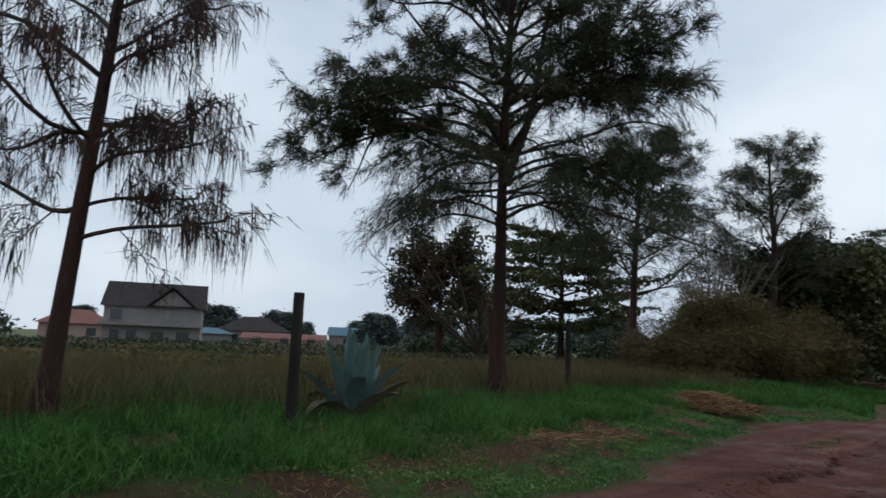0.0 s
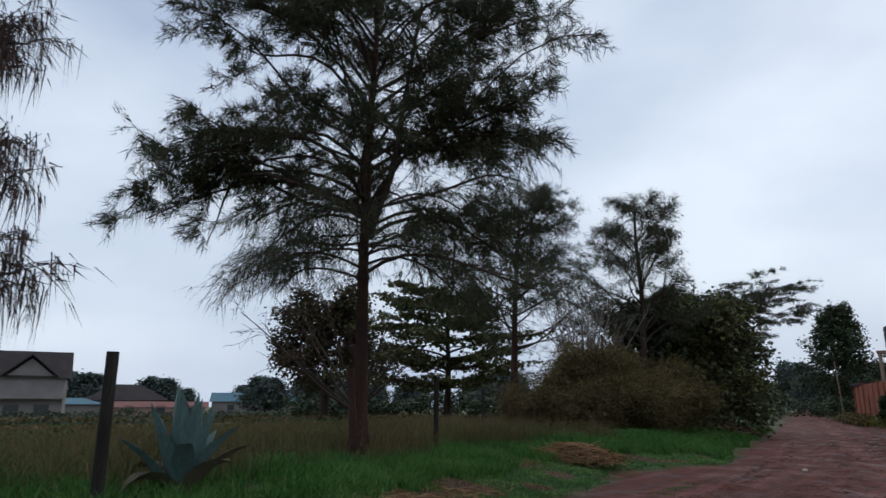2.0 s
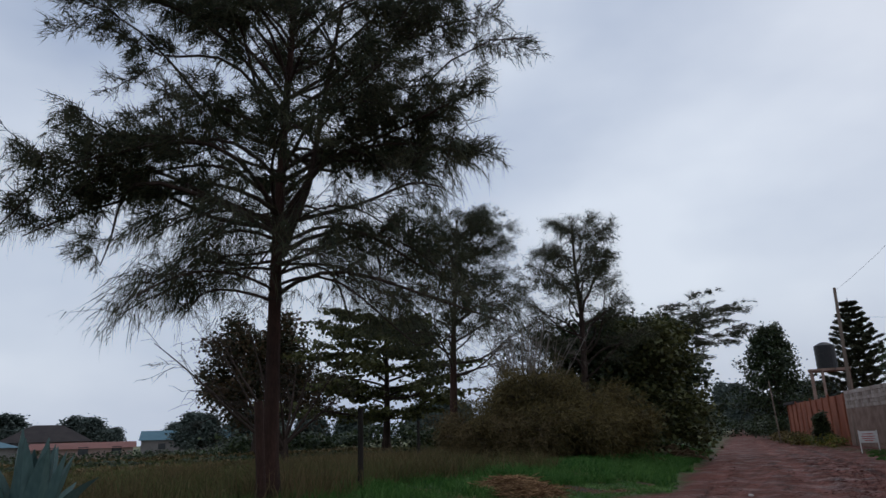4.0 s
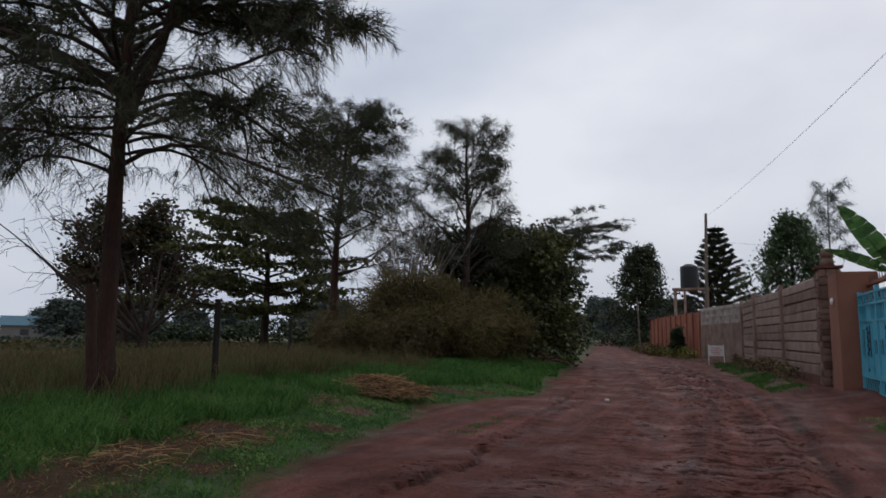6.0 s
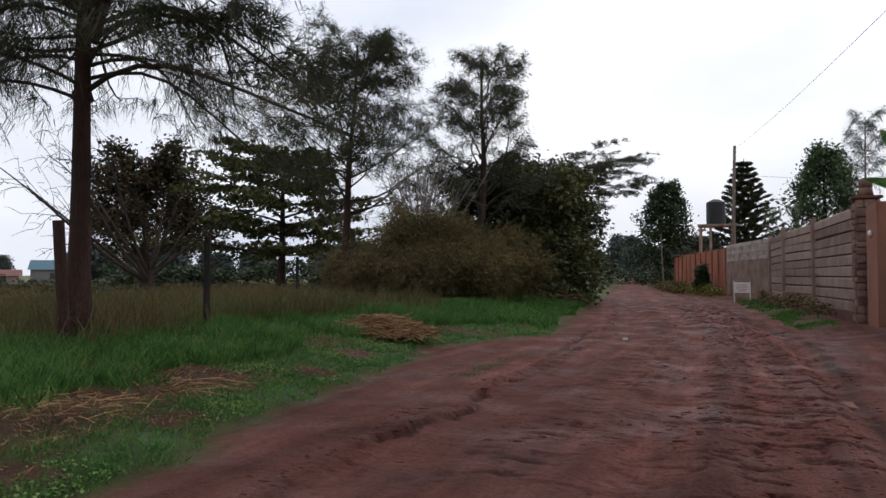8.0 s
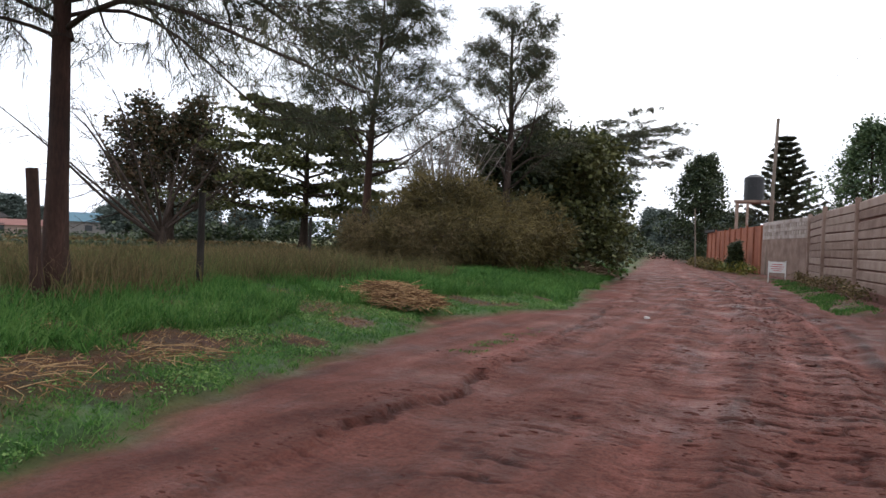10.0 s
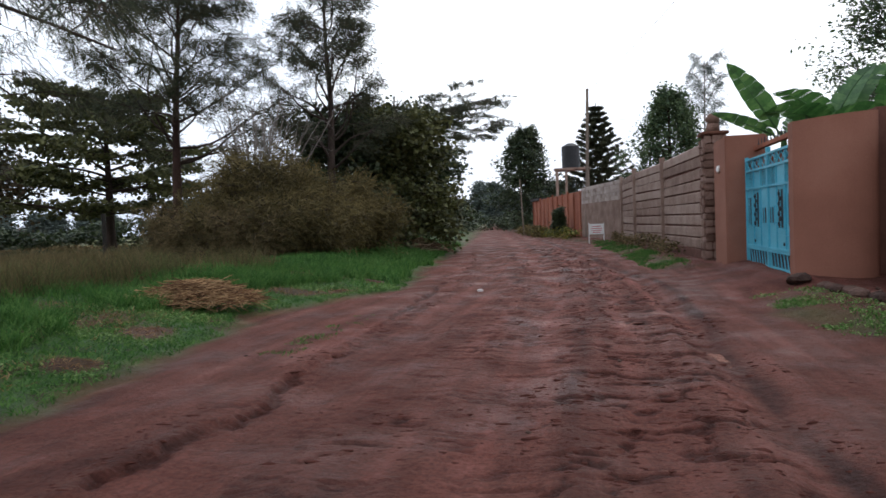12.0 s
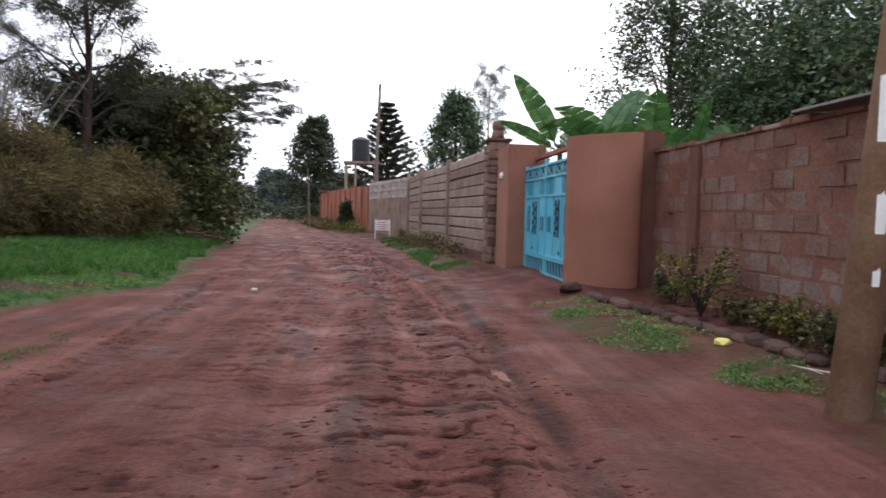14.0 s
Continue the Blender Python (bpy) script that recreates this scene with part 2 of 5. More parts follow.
class Tubes:
    """Collects tapering round limbs into one mesh."""

    def __init__(self, n=6):
        self.n, self.v, self.f, self.c = n, [], [], 0

    def add(self, pts, radii):
        pts = np.asarray(pts, float)
        n, k = self.n, len(pts)
        tan = np.gradient(pts, axis=0)
        tan /= np.linalg.norm(tan, axis=1)[:, None] + 1e-9
        ref = np.array([0.0, 0.0, 1.0]) if abs(tan[0, 2]) < 0.9 else np.array([1.0, 0.0, 0.0])
        u = np.cross(tan, ref)
        u /= np.linalg.norm(u, axis=1)[:, None] + 1e-9
        w = np.cross(tan, u)
        ang = np.linspace(0, 2 * np.pi, n, endpoint=False)
        ring = u[:, None, :] * np.cos(ang)[None, :, None] + w[:, None, :] * np.sin(ang)[None, :, None]
        self.v.append((pts[:, None, :] + ring * np.asarray(radii)[:, None, None]).reshape(-1, 3))
        i, j = np.meshgrid(np.arange(k - 1), np.arange(n), indexing="ij")
        j2 = (j + 1) % n
        self.f.append(np.stack([i * n + j, i * n + j2, (i + 1) * n + j2, (i + 1) * n + j], -1).reshape(-1, 4) + self.c)
        self.c += k * n

    def mesh(self, name):
        return mesh_from(name, np.concatenate(self.v), np.concatenate(self.f), True)


def unit(v):
    return v / (np.linalg.norm(v, axis=-1, keepdims=True) + 1e-9)


def needles(rng, pts, dirs, per, length, width, droop, spread, jitter=0.08):
    """Narrow blades fanning out from points: returns vertices and triangles."""
    p = np.repeat(pts, per, 0) + rng.normal(0, jitter, (len(pts) * per, 3))
    d = unit(np.repeat(dirs, per, 0) + rng.normal(0, spread, (len(p), 3)) + np.array([0, 0, -droop]))
    s = unit(np.cross(d, rng.normal(0, 1, (len(p), 3))))
    ln = rng.uniform(length[0], length[1], (len(p), 1))
    w = width * rng.uniform(0.6, 1.4, (len(p), 1))
    v = np.stack([p - s * w, p + s * w, p + d * ln], 1).reshape(-1, 3)
    return v, np.arange(len(v), dtype=np.int32).reshape(-1, 3)


def leaves(rng, pts, size, flat=0.5, aspect=0.45):
    """Pointed oval leaves, one folded pair of faces each: returns vertices and quads."""
    n = len(pts)
    d = unit(rng.normal(0, 1, (n, 3)) * np.array([1, 1, 1 - flat]) + np.array([0, 0, -0.25]))
    s = unit(np.cross(d, rng.normal(0, 1, (n, 3)) * np.array([0.5, 0.5, 1])))
    ln = size * rng.uniform(0.6, 1.4, (n, 1))
    v = np.stack([pts, pts + d * ln * 0.5 + s * ln * aspect, pts + d * ln, pts + d * ln * 0.5 - s * ln * aspect], 1).reshape(-1, 3)
    return v, np.arange(len(v), dtype=np.int32).reshape(-1, 4)


def limb_path(rng, start, az, length, elev, sag, steps=9, wob=0.04):
    s = np.linspace(0, 1, steps)
    a = radians(az)
    h = length * s * math.cos(radians(elev))
    z = length * (s * math.sin(radians(elev)) - sag * s ** 2)
    bend = rng.normal(0, wob, 2) * length
    x = h * math.cos(a) - math.sin(a) * bend[0] * np.sin(s * np.pi * 1.3)
    y = h * math.sin(a) + math.cos(a) * bend[0] * np.sin(s * np.pi * 1.3)
    z = z + bend[1] * 0.5 * np.sin(s * np.pi * 2)
    return np.stack([x, y, z], 1) + start


def grow(rng, tubes, trunk, radii, limbs, subs=7, sub_len=0.4, twigs=5, twig_len=0.35, first=0.3, twig_r=0.006, thick=0.012, flat=1.0, wob=0.04):
    """Trunk, limbs, side branches and twigs. Gives the points and directions where leaves sit."""
    trunk = np.asarray(trunk, float)
    pts, dirs = [], []
    for z0, az, length, elev, sag in limbs:
        tubes.append(Tubes(5))
        tubes_one = tubes[-1]
        k = np.interp(z0, trunk[:, 2], np.arange(len(trunk)))
        start = np.array([np.interp(k, np.arange(len(trunk)), trunk[:, i]) for i in range(3)])
        r0 = max(0.015, min(0.6 * np.interp(k, np.arange(len(trunk)), radii), thick * length + 0.008))
        path = limb_path(rng, start, az, length, elev, sag, 9, wob)
        tubes_one.add(path, np.linspace(r0, 0.012, len(path)))
        for q in range(subs):
            s = first + (1 - first) * (q + rng.random()) / subs
            i = s * (len(path) - 1)
            b = np.array([np.interp(i, np.arange(len(path)), path[:, c]) for c in range(3)])
            side = rng.choice([-1, 1])
            sl = length * sub_len * (1.15 - 0.6 * s) * rng.uniform(0.6, 1.2)
            sp = limb_path(rng, b, az + side * rng.uniform(15, 75), sl, elev * 0.4 * flat + rng.uniform(-38, 52) * flat, 0.2 * rng.random() * flat, 5)
            tubes_one.add(sp, np.linspace(max(0.008, r0 * 0.35 * (1.1 - s)), 0.005, 5))
            for w in range(twigs):
                u = 0.25 + 0.75 * (w + rng.random()) / twigs
                b2 = sp[0] + (sp[-1] - sp[0]) * u
                tl = twig_len * rng.uniform(0.5, 1.3)
                tp = limb_path(rng, b2, az + rng.uniform(-100, 100), tl, rng.uniform(-35, 50) * flat, 0.25 * flat, 4)
                tubes_one.add(tp, np.linspace(twig_r, twig_r * 0.4, 4))
                for e in (1, 2, 3):
                    pts.append(tp[e])
                    dirs.append(tp[e] - tp[e - 1])
    return np.array(pts), unit(np.array(dirs))


def trunk_path(base_r, top_r, pts, n=14):
    """A smooth line through a few points, and its radii with a flared foot."""
    pts = np.asarray(pts, float)
    s = np.linspace(0, 1, len(pts))
    t = np.linspace(0, 1, n)
    line = np.stack([np.interp(t, s, pts[:, i]) for i in range(3)], 1)
    line[1:-1] = (line[:-2] + 2 * line[1:-1] + line[2:]) / 4
    r = base_r + (top_r - base_r) * t ** 0.8
    r[0] *= 1.5
    r[1] *= 1.08
    return line, r


# ---------- the lie of the land ----------
def road_axis(y):
    """The line that the wheel ruts are counted from."""
    y = np.asarray(y, float)
    return -4.05 - 0.14 * np.maximum(0, y - 20) + 0.06 * np.sin(y * 0.5)


def left_edge(y):
    """Where the grass of the bank begins."""
    y = np.asarray(y, float)
    e = np.interp(y, [-60, 5, 7, 9, 11, 12.3, 14.7, 16.5, 18, 19, 21, 24, 28.5, 32, 45, 400], [-4.1, -4.0, -4.0, -4.5, -4.6, -5.0, -5.4, -5.05, -4.5, -4.2, -4.4, -4.9, -5.45, -5.8, -7.55, -57.2])
    return e + 0.06 * np.sin(y * 2.3) + 0.05 * np.sin(y * 5.3 + 1)


def right_edge(y):
    y = np.asarray(y, float)
    e = np.interp(y, [-60, 4, 9, 11.8, 13, 14.2, 15, 16.6, 17.5, 22.6, 23.5, 41, 55, 75, 400], [4.6, 4.6, 4.0, 3.45, 3.2, 2.75, 2.4, 2.4, 3.1, 2.9, 1.75, 0.4, -2.6, -7.2, -52.7])
    return e + 0.1 * np.sin(y * 1.7) + 0.06 * np.sin(y * 4.1 + 1)


def smooth_step(a, b, v):
    t = np.clip((v - a) / (b - a), 0, 1)
    return t * t * (3 - 2 * t)


LUMP = np.random.default_rng(5)
WAVES = [(LUMP.uniform(0, 6.28), LUMP.uniform(0, 6.28), LUMP.uniform(0.6, 1.6)) for _ in range(40)]


def lumps(x, y, freq, first, count):
    z = 0
    for a, ph, k in WAVES[first:first + count]:
        z = z + np.sin((x * math.cos(a) + y * math.sin(a)) * freq * k + ph) / count
    return z


def lattice(x, y, salt):
    """Smooth random values on a unit grid."""
    xi, yi = np.floor(x), np.floor(y)
    fx, fy = x - xi, y - yi
    fx, fy = fx * fx * (3 - 2 * fx), fy * fy * (3 - 2 * fy)

    def at(a, b):
        h = np.sin(a * 127.1 + b * 311.7 + salt * 74.7) * 43758.5453
        return h - np.floor(h)
    lo = at(xi, yi) * (1 - fx) + at(xi + 1, yi) * fx
    hi = at(xi, yi + 1) * (1 - fx) + at(xi + 1, yi + 1) * fx
    return lo * (1 - fy) + hi * fy


def cloudy(x, y, salt):
    return 0.55 * lattice(x, y, salt) + 0.3 * lattice(x * 2.1 + 5.2, y * 2.1 + 1.3, salt + 1) + 0.15 * lattice(x * 4.3, y * 4.3, salt + 2)


def churn(x, y):
    """How far wheels have broken the mud: (plates left standing, torn edges between them, which also carry painted
    crease shade).
    """
    off = x - road_axis(y)
    lanes = 0.9 * np.exp(-(((off - 2.7) / 0.5) ** 2)) + np.exp(-(((off - 4.2) / 0.75) ** 2)) + 0.8 * np.exp(-(((off - 5.0) / 0.3) ** 2)) + 0.45 * np.exp(-(((off - 1.25) / 0.2) ** 2)) + 0.25 * np.exp(-(((off - 1.9) / 0.3) ** 2))
    where = np.clip(lanes * smooth_step(0.22, 0.55, cloudy(x * 0.9, y * 0.5, 3.0) + 0.12), 0, 1)
    wx, wy = x + 0.09 * cloudy(x * 3, y * 3, 8.0), y + 0.16 * cloudy(x * 2.4, y * 2.4, 11.0)
    n = cloudy(wx * 2.1, wy * 4.8, 21.0)
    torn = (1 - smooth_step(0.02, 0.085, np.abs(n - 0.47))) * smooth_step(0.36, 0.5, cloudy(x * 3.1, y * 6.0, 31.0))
    # the step of the lip is darkened along with the creases
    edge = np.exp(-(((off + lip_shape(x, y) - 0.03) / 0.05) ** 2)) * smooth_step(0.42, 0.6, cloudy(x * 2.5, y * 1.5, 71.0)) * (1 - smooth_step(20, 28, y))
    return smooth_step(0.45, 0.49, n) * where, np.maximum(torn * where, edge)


def lip_shape(x, y):
    """Less the distance from the rut line to the crumbling lip of the left wheel track."""
    at = np.interp(y, [5, 8, 10, 12, 14, 16, 20], [1.3, 1.25, 1.38, 1.18, 1.02, 0.86, 0.7])
    return 0.1 * lumps(x, y, 2.1, 7, 8) + 0.22 * (cloudy(x * 4, y * 4, 44.0) - 0.5) + 0.14 * (cloudy(x * 13, y * 13, 47.0) - 0.5) - at


def height(x, y):
    """Ground height: a rutted road between a grassy bank and the walls' foot."""
    x, y = np.asarray(x, float), np.asarray(y, float)
    le, re = left_edge(y), right_edge(y)
    u = le - x
    z = 0.5 * smooth_step(-0.2, 3.6, u) + 0.05 * smooth_step(-0.1, 0.35, u)
    z = z - 0.65 * smooth_step(20, 90, u)
    v = x - re
    z = z + 0.16 * smooth_step(-0.1, 0.9, v)
    z = z + 0.14 * smooth_step(1.7, 3.4, x) * smooth_step(17.2, 18.5, y) * (1 - smooth_step(22.2, 23.6, y)) * (1 - smooth_step(5, 6, x))
    rough = smooth_step(0.2, 2.0, u)
    z = z + rough * 0.09 * lumps(x, y, 1.7, 0, 8) + rough * 0.05 * lumps(x, y, 4.5, 8, 8)
    # wheel ruts run with the road
    bend = x - road_axis(y)
    on_road = (1 - smooth_step(-0.5, 0.1, u)) * (1 - smooth_step(-0.5, 0.1, v)) * (1 - smooth_step(60, 90, y))
    for c, w, dpt in ((1.75, 0.34, 0.05), (3.35, 0.3, 0.05), (4.5, 0.3, 0.04), (5.3, 0.2, 0.09)):
        wob = 0.08 * np.sin(y * 0.45 + c * 3) + 0.04 * np.sin(y * 1.9 + c)
        g = np.exp(-(((bend - c - wob) / w) ** 2))
        edge = np.exp(-(((bend - c - wob + 1.6 * w) / (0.4 * w)) ** 2)) + np.exp(-(((bend - c - wob - 1.6 * w) / (0.5 * w)) ** 2))
        z = z - on_road * 0.7 * dpt * g + on_road * 0.02 * edge * (0.5 + 1.2 * lumps(x, y, 9.0, 28, 10))
    # the crumbling lip beside the left-hand wheel track
    lip = 1 - smooth_step(-0.05, 0.04, bend + lip_shape(x, y))
    z = z + on_road * lip * (0.02 + 0.04 * cloudy(x * 1.2, y * 1.2, 51.0)) * (1 - smooth_step(26, 40, y))
    z = z + on_road * (0.004 * lumps(x, y, 3.5, 24, 8) + 0.014 * (cloudy(x * 5, y * 5, 61.0) - 0.5) + 0.008 * (cloudy(x * 17, y * 17, 64.0) - 0.5))
    near = (y > 3) & (y < 45) & (np.abs(bend - 3.2) < 3.2)
    plates, torn = np.zeros(np.shape(z)), np.zeros(np.shape(z))
    if near.any():
        plates[near], torn[near] = churn(x[near], y[near])
    return z + on_road * (0.02 * plates - 0.03 * torn)


def spaced(lo, hi, near_lo, near_hi, step, grow_by=1.16, cap=60):
    mid = list(np.arange(near_lo, near_hi, step))
    s, v = step, near_hi
    up = []
    while v < hi:
        up.append(v)
        s = min(s * grow_by, cap)
        v += s
    up.append(hi)
    s, v, dn = step, near_lo, []
    while v > lo:
        s = min(s * grow_by, cap)
        v -= s
        dn.append(max(v, lo))
    return np.array(dn[::-1] + mid + up)


gx = spaced(-900, 900, -5.4, 3.6, 0.034, 1.13)
ylist = [7.6]
stp = 0.026
while ylist[-1] < 1500:
    if ylist[-1] > 12:
        stp = min(stp * 1.018 if ylist[-1] < 60 else stp * 1.12, 70)
    ylist.append(ylist[-1] + stp)
gy = np.concatenate([spaced(-900, 7.6, 5.6, 7.6, 0.04, 1.12)[:-1], np.array(ylist)])
gy = np.unique(np.round(gy, 4))
GX, GY = np.meshgrid(gx, gy)
GZ = height(GX, GY)
nx, ny = len(gx), len(gy)
ii, jj = np.meshgrid(np.arange(ny - 1), np.arange(nx - 1), indexing="ij")
gf = np.stack([ii * nx + jj, ii * nx + jj + 1, (ii + 1) * nx + jj + 1, (ii + 1) * nx + jj], -1).reshape(-1, 4)
ground_me = mesh_from("ground", np.stack([GX, GY, GZ], -1).reshape(-1, 3), gf, True)

def bare_bank(x, y):
    """Ragged strips of bare earth on the face of the bank."""
    u = left_edge(y) - x
    strip = np.exp(-(((u - 1.35 - 0.5 * lumps(x, y, 0.9, 19, 8)) / 0.5) ** 2)) * smooth_step(-0.3, 0.15, lumps(x, y, 1.6, 25, 9)) * (1 - 0.75 * smooth_step(12, 16, y))
    spots = smooth_step(0.16, 0.34, lumps(x, y, 3.1, 22, 8)) * smooth_step(0.1, 0.6, u) * (1 - smooth_step(2.4, 3.4, u))
    return np.clip(np.maximum(strip, spots), 0, 1)


# how much each spot is bare soil; sheen and crease shade to colour in
u_, v_ = left_edge(GY) - GX, GX - right_edge(GY)
soil = 1 - np.maximum(smooth_step(-0.35, 0.45, u_ + 0.45 * lumps(GX, GY, 2.2, 3, 9)), 0.9 * smooth_step(-0.1, 0.5, v_ + 0.7 * lumps(GX, GY, 2.6, 9, 9)) * (1 - smooth_step(0.45, 0.9, v_)) * 0.4 * (1 - smooth_step(15.8, 17.2, GY) * (1 - smooth_step(22.6, 24, GY))))
bare = bare_bank(GX, GY)
soil = np.clip(np.maximum(soil, 0.85 * bare), 0, 1)
at1 = ground_me.attributes.new("soil", "FLOAT", "POINT")
at1.data.foreach_set("value", soil.astype(np.float32).ravel())
# pale wet sheen along wheel tracks, darker rut edges and bare bank, as colour
track = np.full(GX.shape, 0.5)
for c, w, amt in ((0.95, 0.2, 0.2), (1.75, 0.3, 0.12), (3.35, 0.3, 0.4), (4.0, 0.12, -0.3), (4.5, 0.28, 0.2), (5.1, 0.13, 0.35), (5.5, 0.1, -0.5)):
    wob = 0.08 * np.sin(GY * 0.45 + round(c) * 3) + 0.04 * np.sin(GY * 1.9 + c)
    track += amt * np.exp(-(((GX - road_axis(GY) - c - wob) / w) ** 2)) * (0.45 + 1.1 * np.clip(lumps(GX, GY, 3.0, 17, 9) + 0.4, 0, 1))
track -= 0.42 * bare_bank(GX, GY) * smooth_step(0.2, 0.7, left_edge(GY) - GX)
at3 = ground_me.attributes.new("track", "FLOAT", "POINT")
at3.data.foreach_set("value", np.clip(track, 0, 1).astype(np.float32).ravel())
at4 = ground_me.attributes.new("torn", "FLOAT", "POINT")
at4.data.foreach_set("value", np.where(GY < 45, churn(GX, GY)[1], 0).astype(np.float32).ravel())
at2 = ground_me.attributes.new("field", "FLOAT", "POINT")
at2.data.foreach_set("value", smooth_step(3.0, 9.0, u_).astype(np.float32).ravel())


def ground_material():
    m = bpy.data.materials.new("ground")
    m.use_nodes = True
    n, l = m.node_tree.nodes, m.node_tree.links
    b = n["Principled BSDF"]
    geo = n.new("ShaderNodeNewGeometry")

    def noise_node(scale, detail=5.0, rough=0.55):
        t = n.new("ShaderNodeTexNoise")
        t.inputs["Scale"].default_value, t.inputs["Detail"].default_value, t.inputs["Roughness"].default_value = scale, detail, rough
        l.new(geo.outputs["Position"], t.inputs["Vector"])
        return t.outputs[0]

    def ramp(src, stops):
        r = n.new("ShaderNodeValToRGB")
        while len(r.color_ramp.elements) < len(stops):
            r.color_ramp.elements.new(0.5)
        for e, (p, c) in zip(r.color_ramp.elements, stops):
            e.position, e.color = p, (*c, 1)
        l.new(src, r.inputs[0])
        return r.outputs[0]

    def mix(f, a, c, kind="MIX"):
        x = n.new("ShaderNodeMix")
        x.data_type, x.blend_type = "RGBA", kind
        if isinstance(f, float):
            x.inputs[0].default_value = f
        else:
            l.new(f, x.inputs[0])
        l.new(a, x.inputs[6])
        l.new(c, x.inputs[7])
        return x.outputs[2]

    mud = ramp(noise_node(1.1, 8.0, 0.65), [(0.28, (0.084, 0.026, 0.018)), (0.48, (0.14, 0.046, 0.032)), (0.66, (0.18, 0.067, 0.049)), (0.8, (0.23, 0.1, 0.078))])
    grit = ramp(noise_node(28.0, 6.0, 0.7), [(0.3, (0.45, 0.42, 0.4)), (0.6, (1.1, 1.1, 1.1))])
    mud = mix(0.8, mud, grit, "MULTIPLY")

    def stretched(sx, sy, detail, rough, warp=0.0):
        cm = n.new("ShaderNodeMapping")
        cm.inputs["Scale"].default_value = (sx, sy, 2.0)
        cm.inputs["Rotation"].default_value = (0, 0, radians(-4))
        l.new(geo.outputs["Position"], cm.inputs["Vector"])
        t = n.new("ShaderNodeTexNoise")
        t.inputs["Scale"].default_value, t.inputs["Detail"].default_value, t.inputs["Roughness"].default_value, t.inputs["Distortion"].default_value = 1.0, detail, rough, warp
        l.new(cm.outputs[0], t.inputs["Vector"])
        return t.outputs[0]

    # uneven lane tone, with the grey sheen of wet tracks painted into it
    lanes = ramp(stretched(3.4, 0.22, 5.0, 0.6), [(0.3, (0.7, 0.68, 0.67)), (0.48, (1.02, 1.02, 1.02)), (0.66, (1.45, 1.52, 1.6))])
    mud = mix(1.0, mud, lanes, "MULTIPLY")
    a_track = n.new("ShaderNodeAttribute")
    a_track.attribute_name = "track"
    # track tone; its pale bluish end is sheen put into the mud colour
    worn_sheen = ramp(a_track.outputs["Fac"], [(0.0, (0.42, 0.4, 0.4)), (0.4, (0.9, 0.9, 0.9)), (0.6, (1.0, 1.0, 1.0)), (1.0, (1.32, 1.36, 1.42))])
    mud = mix(1.0, mud, worn_sheen, "MULTIPLY")
    a_torn_shade = n.new("ShaderNodeAttribute")
    a_torn_shade.attribute_name = "torn"
    # shade of the torn creases is multiplied into the mud colour
    mud = mix(1.0, mud, ramp(a_torn_shade.outputs["Fac"], [(0.0, (1, 1, 1)), (0.7, (0.44, 0.36, 0.33))]), "MULTIPLY")
    turf = ramp(noise_node(2.0, 7.0, 0.65), [(0.3, (0.05, 0.035, 0.02)), (0.42, (0.03, 0.07, 0.016)), (0.6, (0.05, 0.12, 0.025)), (0.75, (0.1, 0.12, 0.04))])
    field = ramp(noise_node(0.22, 8.0, 0.65), [(0.3, (0.06, 0.075, 0.026)), (0.5, (0.11, 0.12, 0.045)), (0.7, (0.16, 0.14, 0.065))])
    a_soil, a_field = n.new("ShaderNodeAttribute"), n.new("ShaderNodeAttribute")
    a_soil.attribute_name, a_field.attribute_name = "soil", "field"
    turf = mix(a_field.outputs["Fac"], turf, field)
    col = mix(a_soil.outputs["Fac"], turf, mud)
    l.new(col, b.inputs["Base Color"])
    damp = ramp(noise_node(0.8, 6.0, 0.6), [(0.36, (0.5, 0.5, 0.5)), (0.56, (0.9, 0.9, 0.9))])
    l.new(damp, b.inputs["Roughness"])
    b.inputs["Specular IOR Level"].default_value = 0.24
    bp = n.new("ShaderNodeBump")
    bp.inputs["Strength"].default_value, bp.inputs["Distance"].default_value = 1.0, 0.1
    l.new(noise_node(11.0, 8.0, 0.68), bp.inputs["Height"])
    l.new(bp.outputs[0], b.inputs["Normal"])
    return m


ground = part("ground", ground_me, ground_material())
tagged(ground, "rutted red mud road between grassy verges and a field", "ground", kind="structure")


def gz(x, y):
    return float(height(x, y))


# ---------- walls along the road ----------
def wall_bm(a, b, z0, z1, thick, lift=0.0):
    """An upright slab from plan point a to b; a and b lie on its road face."""
    a, b = Vector((*a, 0)), Vector((*b, 0))
    d = b - a
    ang = math.atan2(d.y, d.x)
    m = Matrix.Translation((a.x, a.y, 0)) @ Matrix.Rotation(ang, 4, "Z")
    return box_bm((0, -thick, z0), (d.length, 0, z1), 0, m), m, d.length


W_A, W_B, W_C, W_D, W_E, W_F = (3.22, 25.15), (2.8, 31.6), (2.1, 36.6), (1.85, 43.0), (-0.45, 52.5), (-5.3, 73.0)
pc_panel = {}


